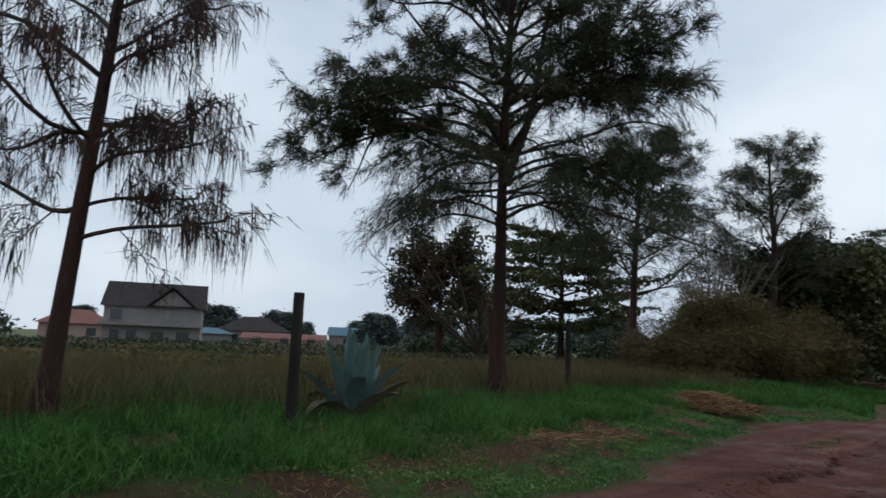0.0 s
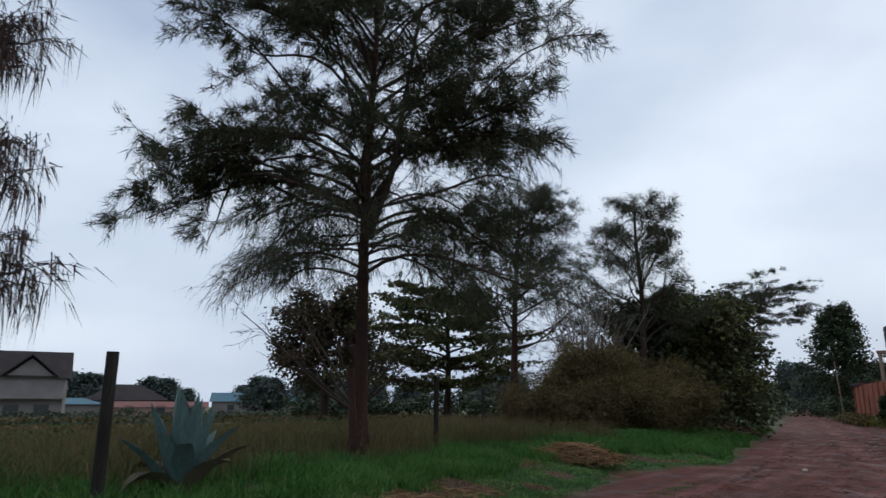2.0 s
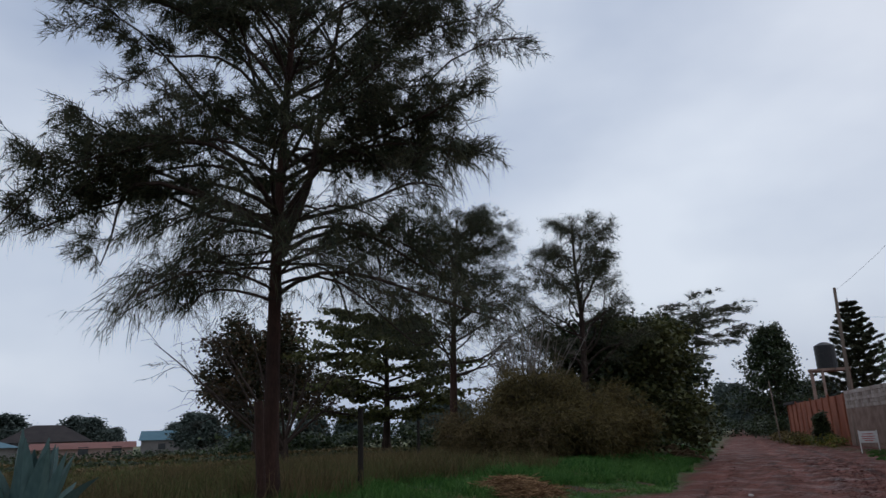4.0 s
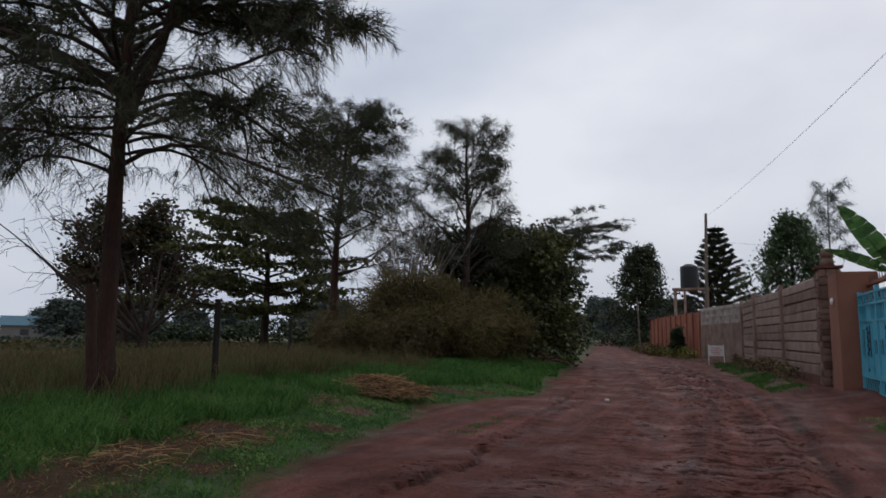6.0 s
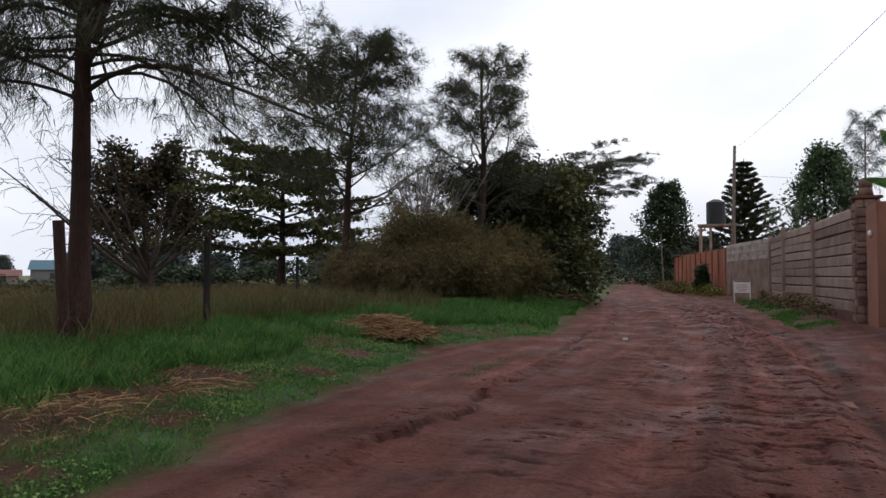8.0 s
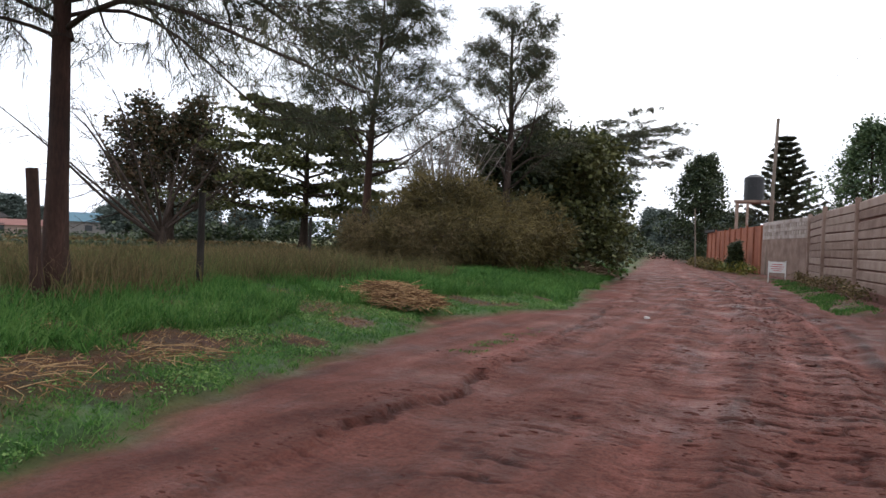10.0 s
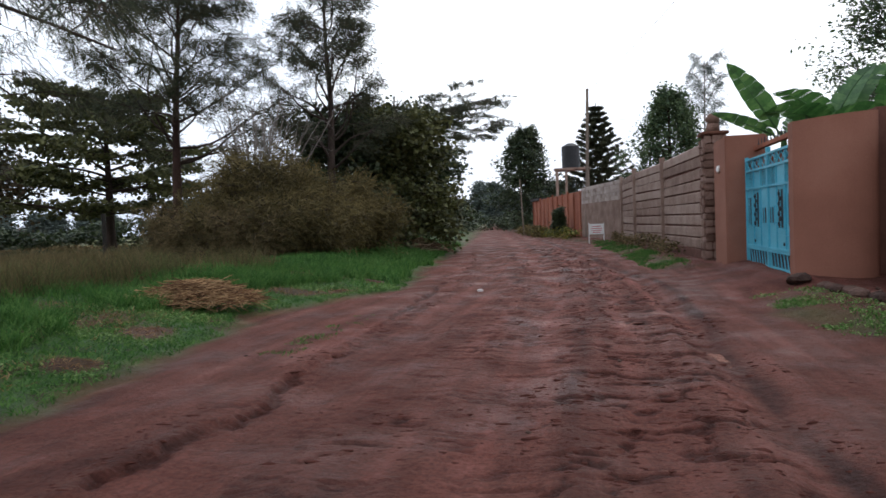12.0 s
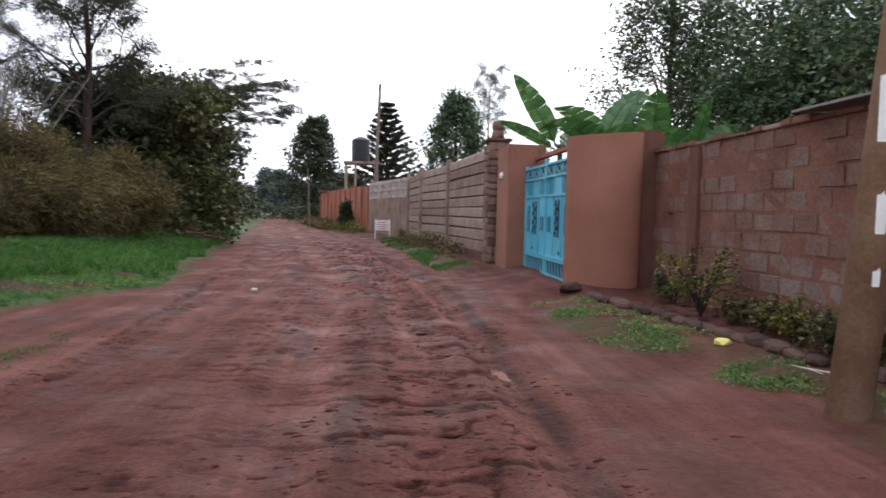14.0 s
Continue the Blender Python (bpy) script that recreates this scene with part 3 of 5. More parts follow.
def precast_bay(a, b, z0, z1, courses, root):
    d = Vector((b[0] - a[0], b[1] - a[1]))
    ang = math.atan2(d.y, d.x)
    h = (z1 - z0) / courses
    L = d.length
    for k in range(courses):
        key = (round(L, 3), round(h, 3))
        if key not in pc_panel:
            bm = box_bm((0.06, -0.06, 0.02), (L - 0.06, 0.0, h - 0.02))
            top = [e for e in bm.edges if all(v.co.z > h / 2 and v.co.y > -0.03 for v in e.verts)]
            bmesh.ops.bevel(bm, geom=top, offset=0.045, segments=1, affect="EDGES")
            me = bpy.data.meshes.new("panel")
            bm.to_mesh(me)
            bm.free()
            me.materials.append(M_CONCRETE)
            pc_panel[key] = me
        o = part("panel", pc_panel[key], None, root)
        o.matrix_basis = pose(a[0], a[1], z0 + k * h, 0, random.uniform(-0.5, 0.5), math.degrees(ang))


def precast_wall(name, pts, z0, z1, courses, label):
    root = thing(name, (0, 0, 0), label, "wall", kind="structure")
    for a, b in zip(pts, pts[1:]):
        precast_bay(a, b, z0, z1, courses, root)
    for p in pts[1:]:
        bm = box_bm((-0.09, -0.09, z0 - 0.5), (0.09, 0.09, z1 + 0.14), 0.012)
        o = part("concrete_post", bm, M_CONCRETE, root)
        o.matrix_basis = pose(p[0] - 0.02, p[1], 0, 0, 0, 5)
    for a, b in zip(pts, pts[1:]):
        bm, _, _ = wall_bm((a[0] + 0.045, a[1]), (b[0] + 0.045, b[1]), z0 - 0.02, z1 - 0.05, 0.04)
        part("infill", bm, M_MORTAR, root)
    return root


precast_wall("wall_precast", [W_A, W_B, W_C, W_D], 0.42, 3.48, 9, "weathered precast concrete panel wall with slim posts")
for a, b in ((W_A, W_B), (W_B, W_C), (W_C, W_D)):
    bm, _, _ = wall_bm((a[0] - 0.1, a[1]), (b[0] - 0.1, b[1]), -0.3, 0.42, 0.3)
    tagged(part("footing", bm, M_MORTAR), "mud-stained rubble footing under the panel wall", "footing", kind="structure")

# block wall with openwork courses near the top
perf = thing("wall_openwork", (0, 0, 0), "cement block wall with openwork top courses", "wall", kind="structure")
M_PALEBLOCK = material("pale_cement_block", [(0.24, 0.18, 0.15), (0.4, 0.33, 0.29), (0.5, 0.43, 0.39)], 1.2, 20, 0.92, 0.5, 0.015, per_object=0.25)
bm, mperf, lperf = wall_bm(W_D, W_E, -0.2, 2.42, 0.2)
part("lower_wall", bm, M_CONCRETE, perf)
for r in range(5):
    z = 2.43 + r * 0.22
    k = 0.0 if r % 2 == 0 else 0.2
    while k < lperf - 0.2:
        gap = 0.16 if r in (1, 3) else 0.012
        part("block", box_bm((k, -0.2, z), (min(k + 0.46 - gap, lperf), -0.005 * (r % 2), z + 0.21), 0.012, mperf), M_PALEBLOCK, perf)
        k += 0.46

# rusty sheet boundary farther on
rust = thing("wall_red", (0, 0, 0), "red-brown boundary wall with upright ribs", "wall", kind="structure")
bm, mr, lr = wall_bm(W_E, W_F, -0.3, 3.35, 0.12)
part("sheet", bm, M_REDWALL, rust)
k = 0.0
while k < lr:
    part("rib", box_bm((k, -0.02, -0.3), (k + 0.22, 0.09, 3.4 + 0.12 * math.sin(k * 2)), 0.02, mr), M_REDWALL, rust)
    k += 2.1
# dark roof behind its far end
shed = thing("shed_roof", (-3.2, 72.0, 0), "low shed with a dark sheet roof behind the red wall", "shed", rz=14)
part("wall", box_bm((-1.6, -2, -0.2), (3.0, 2, 3.3)), M_REDWALL, shed)
part("roof", box_bm((-2.0, -2.4, 3.3), (3.4, 2.4, 3.55), 0.03), M_ROOF_DARK, shed)

# gate pillars
pil = thing("gate_pillar", (3.25, 22.25, 0), "terracotta plastered square gate pillar with a round lamp", "pillar")
part("pillar_body", box_bm((0, 0, -0.2), (0.95, 1.5, 3.3), 0.03), M_PLASTER, pil)
bm = bmesh.new()
bmesh.ops.create_uvsphere(bm, u_segments=12, v_segments=8, radius=0.1, matrix=pose(-0.03, 0.75, 2.55) @ Matrix.Diagonal((0.5, 1, 1, 1)))
part("lamp", bm, M_WHITE, pil, "round white bulkhead lamp")

# the splayed, rounded pillar on the near side of the gate
curve_plan = [(3.66, 18.32), (4.0, 18.02), (4.36, 17.84), (4.7, 17.8), (4.92, 17.9), (5.0, 18.15)]
for _ in range(2):
    q = [curve_plan[0]]
    for a, b in zip(curve_plan, curve_plan[1:]):
        q += [(0.75 * a[0] + 0.25 * b[0], 0.75 * a[1] + 0.25 * b[1]), (0.25 * a[0] + 0.75 * b[0], 0.25 * a[1] + 0.75 * b[1])]
    curve_plan = q + [curve_plan[-1]]
bm = bmesh.new()
ring_lo = [bm.verts.new((x, y, -0.2)) for x, y in curve_plan + [(5.0, 18.6), (3.66, 18.6)]]
face = bm.faces.new(ring_lo)
ex = bmesh.ops.extrude_face_region(bm, geom=[face])
for v in ex["geom"]:
    if isinstance(v, bmesh.types.BMVert):
        v.co.z = 3.08 + 0.05 * (v.co.x - 4)
bmesh.ops.recalc_face_normals(bm, faces=bm.faces)
cpil = thing("curved_gate_wall", (0, 0, 0), "smooth rounded terracotta plastered gate wall", "wall")
part("plastered_curve", bm, M_PLASTER, cpil)
part("link_wall", box_bm((4.9, 18.04, -0.2), (5.4, 18.5, 3.2), 0.05), M_MORTAR, cpil, "dark mortar-coloured link wall with a broken top")

# stone-faced pillar with a ball finial
sp = thing("stone_pillar", (3.12, 24.45, 0), "stone-clad pillar with a plastered ball finial", "pillar")
part("core", box_bm((0.03, 0.03, -0.2), (0.57, 0.62, 3.6)), M_MORTAR, sp)
rngp = random.Random(3)
for side in range(2):
    z = 0.0
    while z < 3.5:
        hh = rngp.uniform(0.16, 0.26)
        k = 0.0
        width = 0.62
        while k < width - 0.05:
            ww = min(rngp.uniform(0.18, 0.34), width - k)
            if side == 0:
                bm = box_bm((-0.02 - rngp.uniform(0, 0.02), k + 0.01, z + 0.01), (0.05, k + ww - 0.01, z + hh - 0.01), 0.02)
            else:
                bm = box_bm((k + 0.01, -0.02 - rngp.uniform(0, 0.02), z + 0.01), (min(k + ww, 0.6) - 0.01, 0.05, z + hh - 0.01), 0.02)
            part("stone", bm, M_CLAD, sp)
            k += ww
        z += hh
part("cap", box_bm((-0.06, -0.06, 3.6), (0.66, 0.71, 3.68), 0.02), M_SMEAR, sp)
bm = bmesh.new()
rod(bm, (0.3, 0.32, 3.68), (0.3, 0.32, 3.92), 0.2, 0.16, 14)
bmesh.ops.create_uvsphere(bm, u_segments=18, v_segments=12, radius=0.18, matrix=pose(0.3, 0.32, 4.04))
for f in bm.faces:
    f.smooth = True
part("finial", bm, M_CLAD, sp, "round plastered ball on a neck")
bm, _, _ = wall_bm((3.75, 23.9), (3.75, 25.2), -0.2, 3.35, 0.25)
tagged(part("wall_recess", bm, M_MORTAR), "dark reddish wall between two pillars", "wall", kind="structure")

# beam with spikes over the gate, behind it
beam = thing("gate_beam", (3.95, 18.3, 2.9), "dark red beam with spikes above the gate", "beam")
part("bar", box_bm((-0.06, 0, 0), (0.06, 3.95, 0.1), 0.01), M_REDWALL, beam)
for k in range(14):
    part("spike", rod(bmesh.new(), (0, 0.2 + k * 0.27, 0.1), (0, 0.2 + k * 0.27, 0.27), 0.02, 0.004, 5), M_DARKGAP, beam)

# ---------- the blue steel gate ----------
gate = thing("gate", (3.72, 18.34, 0.24), "closed pale-blue steel double gate with barred openings", "gate")


def gate_leaf(y0, y1, mirror):
    """One leaf between y0 and y1 along the wall, 2.5 m high."""
    leaf_w = y1 - y0
    H = 2.5
    leaf = part("gate_leaf", box_bm((0, y0 + 0.02, 0.42), (0.012, y1 - 0.02, 1.72)), M_BLUE, gate)

    def bar(a, b, name="bar", t=0.035):
        part(name, box_bm((-t, min(a[0], b[0]), min(a[1], b[1])), (t, max(a[0], b[0]), max(a[1], b[1])), 0.006), M_BLUE, leaf)

    fx = lambda s: y0 + (s if not mirror else 1 - s) * leaf_w
    for s in (0.0, 1.0):
        bar((fx(s) - 0.03, 0), (fx(s) + 0.03, H + (0.06 if s else 0)), "stile", 0.04)
    for z in (0.03, 0.37, 0.43, 1.74, 2.15, 2.42):
        bar((y0, z - 0.025), (y1, z + 0.025), "rail")
    for s in (0.34, 0.68):
        bar((fx(s) - 0.02, 0.4), (fx(s) + 0.02, 2.45), "mullion", 0.025)
    # foot grille with slanting bars
    for k in range(8):
        s = (k + 0.5) / 8
        part("foot_bar", rod(bmesh.new(), (0, y0 + s * leaf_w - 0.06, 0.05), (0, y0 + s * leaf_w + 0.06, 0.36), 0.012, n=6), M_BLUE, leaf)
    # upper panels: sheet in the middle, open bars beside it
    part("upper_sheet", box_bm((0, min(fx(0.34), fx(0.68)), 1.74), (0.012, max(fx(0.34), fx(0.68)), 2.15)), M_BLUE, leaf)
    for lo, hi in ((0.03, 0.31), (0.71, 0.97)):
        for k in range(4):
            s = lo + (hi - lo) * (k + 0.5) / 4
            part("upright_bar", rod(bmesh.new(), (0, fx(s), 1.74), (0, fx(s), 2.15), 0.012, n=6), M_BLUE, leaf)
        # dark sheet put in for the shade between the bars
        part("grille_back", box_bm((0.03, min(fx(lo), fx(hi)), 1.76), (0.038, max(fx(lo), fx(hi)), 2.13)), M_DARKGAP, leaf, "dark backing added for the dim gap behind the bars")
    # another dark sheet gives the foot grille its shaded depth
    part("foot_back", box_bm((0.03, y0 + 0.04, 0.05), (0.038, y1 - 0.04, 0.36)), M_DARKGAP, leaf, "dark backing added for the dim gap behind the foot bars")
    # red backing added in place of the reddish things beyond the gate
    part("top_back", box_bm((0.03, y0 + 0.04, 2.18), (0.038, y1 - 0.04, 2.4)), M_REDWALL, leaf, "added backing in the red of things beyond the crossed bars")
    # top band of crossed bars
    for k in range(6):
        s0, s1 = k / 6, (k + 1) / 6
        part("cross_bar", rod(bmesh.new(), (0, y0 + s0 * leaf_w, 2.18), (0, y0 + s1 * leaf_w, 2.4), 0.012, n=6), M_BLUE, leaf)
        part("cross_bar", rod(bmesh.new(), (0, y0 + s1 * leaf_w, 2.18), (0, y0 + s0 * leaf_w, 2.4), 0.012, n=6), M_BLUE, leaf)
    # barred slots with raised rims; dark slabs on the sheet paint their shaded openings
    for s, z0, z1, w in ((0.16, 0.9, 1.55, 0.34), (0.51, 0.85, 1.65, 0.4), (0.86, 0.95, 1.3, 0.34)):
        c = fx(s)
        part("slot", box_bm((-0.012, c - w / 2, z0), (-0.004, c + w / 2, z1)), M_DARKGAP, leaf, "dark slab laid on for the dim opening of a barred slot")
        for dy in (-w / 2, w / 2):
            bar((c + dy - 0.015, z0), (c + dy + 0.015, z1), "slot_rim", 0.022)
        for zz in (z0, z1):
            bar((c - w / 2, zz - 0.015), (c + w / 2, zz + 0.015), "slot_rim", 0.022)
        for k in range(1):
            cy = c
            part("slot_bar", rod(bmesh.new(), (-0.02, cy, z0), (-0.02, cy, z1), 0.014, n=6), M_BLUE, leaf)
    # scrollwork ornament on the middle panel
    bm = bmesh.new()
    for k in range(7):
        zz = 0.95 + k * 0.1
        bmesh.ops.create_uvsphere(bm, u_segments=8, v_segments=5, radius=0.045, matrix=pose(-0.045, fx(0.5) + 0.05 * (-1) ** k, zz) @ Matrix.Diagonal((0.5, 1, 1.1, 1)))
    part("ornament", bm, M_DARKGAP, leaf, "dark twisted ornament")
    for z in (0.55,):
        bm = bmesh.new()
        bmesh.ops.create_uvsphere(bm, u_segments=8, v_segments=6, radius=0.04, matrix=pose(-0.02, fx(0.4), z) @ Matrix.Diagonal((0.4, 1, 1, 1)))
        part("boss", bm, M_DARKGAP, leaf, "small dark boss")
    part("panel_fold", box_bm((-0.02, y0 + 0.08, 0.7), (0.0, y1 - 0.08, 0.73), 0.006), M_BLUE, leaf)


gate_leaf(0.02, 1.9, False)
gate_leaf(1.96, 3.84, True)
# ---------- the block wall nearest the road's foot ----------
bw = thing("wall_block", (5.22, 18.2, 0), "mud-splashed concrete block wall with rough mortar", "wall", kind="structure")
rngb = random.Random(8)
block_me = []
for k in range(8):
    bm = box_bm((0, -0.445, 0.0), (0.16, 0.0, 0.262), 0.018)
    for v in bm.verts:
        v.co.x += rngb.uniform(-0.006, 0.006)
        v.co.y += rngb.uniform(-0.012, 0.012)
        v.co.z += rngb.uniform(-0.012, 0.012)
    me = bpy.data.meshes.new("block")
    bm.to_mesh(me)
    bm.free()
    me.materials.append(M_BLOCK)
    block_me.append(me)
part("core", box_bm((0.008, -13.5, -0.3), (0.17, 0.0, 2.78)), M_SMEAR, bw)
for r in range(10):
    y = -(0.23 if r % 2 else 0.0) - rngb.uniform(0, 0.08)
    while y > -9.3:
        o = part("block", rngb.choice(block_me), None, bw)
        o.matrix_basis = pose(rngb.uniform(-0.008, 0.012), y, 0.02 + r * 0.275, 0, rngb.uniform(-0.6, 0.6), rngb.uniform(-0.5, 0.5))
        y -= 0.462
part("pilaster", box_bm((-0.05, -1.95, -0.2), (0.05, -1.6, 2.74), 0.02), M_MORTAR, bw, "darker projecting pilaster")
yy = 0.0
while yy > -9.4:
    ln = rngb.uniform(0.12, 0.5)
    part("coping_piece", box_bm((-0.03 - rngb.uniform(0, 0.02), yy - ln, 2.76), (0.2, yy - 0.01, 2.79 + rngb.uniform(0.0, 0.07)), 0.012), M_CLAD if rngb.random() < 0.3 else M_SMEAR, bw)
    yy -= ln
    if rngb.random() < 0.15:
        yy -= rngb.uniform(0.05, 0.2)
part("sheet_edge", box_bm((-0.02, -13.5, 2.87), (0.9, -4.6, 2.9), 0.0, pose(0, 0, 0.0, 0, -4, 0)), M_HOUSE, bw, "pale roofing sheet edge on the coping")

# stones and earth along its foot
rubble = random.Random(21)
for k in range(24):
    y = 17.0 - k * 0.3 + rubble.uniform(-0.05, 0.05)
    x = 3.72 + (17.0 - y) * 0.125 + rubble.uniform(-0.05, 0.05)
    bm = bmesh.new()
    bmesh.ops.create_icosphere(bm, subdivisions=2, radius=1)
    for v in bm.verts:
        v.co *= 1 + 0.22 * noise.noise(v.co * 2.3 + Vector((k * 3.1, 0, 0)))
    s = rubble.uniform(0.08, 0.12)
    o = part("kerb_stone", bm, M_KERB)
    o.matrix_basis = pose(x, y, gz(x, y) + s * 0.25, rubble.uniform(-8, 8), rubble.uniform(-8, 8), rubble.uniform(-12, 6)) @ Matrix.Diagonal((s * 1.1, s * 2.1, s * 0.8, 1))
    tagged(o, "long mud-covered kerb stone at the foot of the wall", "stone", "stones along the wall")
for k in range(40):
    y = rubble.uniform(11.0, 17.4)
    x = rubble.uniform(3.95 + (17 - y) * 0.125, 5.1)
    bm = bmesh.new()
    bmesh.ops.create_icosphere(bm, subdivisions=1, radius=1)
    for v in bm.verts:
        v.co *= rubble.uniform(0.75, 1.2)
    s = rubble.uniform(0.03, 0.09)
    o = part("rubble_stone", bm, M_KERB)
    o.matrix_basis = pose(x, y, gz(x, y), rubble.uniform(0, 40), rubble.uniform(0, 40), rubble.uniform(0, 360)) @ Matrix.Diagonal((s * 1.3, s, s * 0.7, 1))
    tagged(o, "rough dark stone in the bed below the wall", "stone", "stones along the wall")


# ---------- trees ----------
def tree(name, at, label, trunk, base_r, top_r, limbs, seed, style, bark=M_BARK, leaf=M_LEAF, hang=None, limb_bark=None, **grow_kw):
    """style: ('needle', per, (shortest, longest), width, droop, spread) or ('leaf', per, size, scatter)."""
    rng = np.random.default_rng(seed)
    root = thing(name, (at[0], at[1], gz(*at) - 0.05), label, "tree")
    tb = Tubes(7)
    line, r = trunk_path(base_r, top_r, trunk)
    tubes_side = []
    tb.add(line, r)
    pts, dirs = grow(rng, tubes_side, line, r * 0.9, limbs, **grow_kw)
    part("trunk", tb.mesh("trunk"), bark, root)
    for one in tubes_side:
        part("limb", one.mesh("limb"), limb_bark or bark, root)
    if style:
        crown(root, rng, pts, dirs, style, leaf)
    if hang:
        share, per, span, wide = hang
        low = pts[rng.random(len(pts)) < share * np.clip(1.6 - pts[:, 2] / 6.0, 0.15, 1)]
        crown(root, rng, low, low * 0 + np.array([0, 0, -1.0]), ("needle", per, span, wide, 2.0, 0.3, 0.05), leaf, "hanging_crown")
    return root


def crown(root, rng, pts, dirs, style, leaf, name="crown", label=""):
    if style[0] == "needle":
        v, f = needles(rng, pts, dirs, *style[1:])
    else:
        _, per, size, scatter, aspect = (*style, 0.45)[:5]
        p = np.repeat(pts, per, 0)
        p = p + rng.normal(0, 1, p.shape) * np.asarray(scatter)
        v, f = leaves(rng, p, size, 0.5, aspect)
    part(name, mesh_from(name, v, f), leaf, root, label)


def whorls(rng, z0, z1, count, l0, l1, elev, sag, power=1.0, el_jit=10):
    out = []
    for k in range(count):
        s = (k + rng.random()) / count
        ln = (l0 + (l1 - l0) * s ** power) * rng.uniform(0.8, 1.2)
        out.append((z0 + (z1 - z0) * s, (k * 137.5 + rng.uniform(-20, 20)) % 360, ln, elev + rng.uniform(-el_jit, el_jit), sag))
    return out


R0 = np.random.default_rng(11)

# the tall fine-needled tree by the road; 45 degrees is to the right seen from the road, 225 to the left
main_limbs = [(4.8, 232, 4.4, 36, 0.6), (4.7, 218, 5.0, 32, 0.56), (5.0, 212, 4.6, 38, 0.55), (4.75, 225, 5.4, 34, 0.6), (4.9, 243, 4.7, 38, 0.52), (4.6, 208, 4.5, 30, 0.52), (5.1, 222, 3.6, 40, 0.5), (5.6, 228, 3.9, 34, 0.35), (5.8, 205, 3.3, 36, 0.35),
              (6.3, 226, 5.0, 46, 0.3), (6.7, 212, 4.8, 48, 0.3), (6.9, 240, 4.7, 44, 0.28), (7.3, 228, 4.7, 47, 0.28), (7.8, 215, 4.2, 52, 0.28), (8.3, 235, 4.0, 50, 0.25),
              (4.6, 48, 4.3, 47, 0.15), (4.75, 28, 4.0, 50, 0.15), (4.2, 50, 3.9, 16, 0.34), (4.05, 20, 3.0, 20, 0.4), (5.3, 45, 4.7, 36, 0.3), (5.8, 62, 4.9, 33, 0.26), (5.6, 25, 4.5, 36, 0.3),
              (6.3, 45, 5.7, 39, 0.3), (6.6, 60, 5.3, 41, 0.3), (6.9, 30, 5.1, 43, 0.3), (7.3, 48, 5.0, 45, 0.28), (7.8, 56, 4.6, 48, 0.25), (8.3, 36, 4.3, 50, 0.25), (6.0, 50, 3.2, 20, 0.3),
              (4.9, 315, 3.2, 32, 0.35), (5.3, 135, 3.6, 32, 0.35), (5.7, 345, 3.6, 36, 0.3), (6.0, 100, 3.8, 36, 0.3), (6.3, 290, 3.4, 40, 0.3), (6.6, 165, 3.8, 40, 0.3), (7.0, 0, 3.8, 44, 0.25), (7.3, 80, 4.0, 44, 0.25),
              (7.6, 270, 3.4, 46, 0.25), (7.9, 140, 3.6, 46, 0.25), (8.2, 320, 3.2, 48, 0.22), (8.5, 190, 3.4, 50, 0.2)]
main_limbs += [(8.6 + 0.32 * k, (k * 137.5) % 360, 3.4 - 0.18 * k, 50 + k, 0.15) for k in range(11)]
tall_needled = tree("feathery_tree", (-8.22, 9.45), "tall dark tree with bushy tufts of drooping needles by the road", [(0, 0, 0), (0.02, 0, 2.0), (0.02, -0.03, 4.1), (0.03, 0.03, 6.5), (0.12, 0.12, 9), (0.2, 0.1, 12.4)], 0.165, 0.03,
     main_limbs, 42, ("needle", 8, (0.12, 0.3), 0.008, 0.1, 0.6, 0.035), M_BARK_RED, M_NEEDLE, limb_bark=M_BARK, subs=8, sub_len=0.27, twigs=12, twig_len=0.36, first=0.25, hang=(0.3, 5, (0.2, 0.6), 0.004), thick=0.0095, wob=0.11)
# the second stem that leaves the trunk at the fork, and bare hanging sprays under the crown
fork_stem = tree("stem_fork", (-8.18, 9.48), "steep second stem of the tall needled tree", [(0, 0, 4.25), (0.35, 0.35, 5.6), (0.5, 0.5, 7.2), (0.75, 0.75, 9.5)], 0.1, 0.03,
     [(6.0 + 0.35 * k, (k * 137.5 + 40) % 360, 2.6, 40, 0.2) for k in range(10)], 43, ("needle", 7, (0.12, 0.3), 0.007, 0.1, 0.6, 0.04), M_BARK, M_NEEDLE, subs=8, sub_len=0.35, twigs=10, twig_len=0.4, first=0.2, thick=0.01, wob=0.1)
droop = [(3.4 + 2.2 * k / 24, (45 if k % 2 else 225) + R0.uniform(-50, 50) + (90 if k % 5 == 4 else 0), R0.uniform(2.4, 4.4) if k % 2 else R0.uniform(2.0, 3.2), R0.uniform(12, 30), R0.uniform(0.4, 0.6)) for k in range(20)]
low_sprays = tree("drooping_sprays", (-8.22, 9.45), "half-bare lower branches with thin hanging sprays", [(0, 0, 3.4), (0.01, 0, 4.4), (0.03, 0.03, 5.6)], 0.1, 0.08,
     droop, 44, ("needle", 5, (0.12, 0.45), 0.0055, 1.2, 0.5, 0.04), M_BARK, M_NEEDLE, subs=8, sub_len=0.36, twigs=7, twig_len=0.5, first=0.2, twig_r=0.005, thick=0.008, wob=0.1)
for extra, stem in ((fork_stem, "second_stem"), (low_sprays, "branch_collar")):
    for child in list(extra.children):
        child.parent = tall_needled
        child.location = extra.matrix_basis.translation - tall_needled.matrix_basis.translation
        if child.name.startswith("trunk"):
            child.name = stem
    bpy.data.objects.remove(extra)
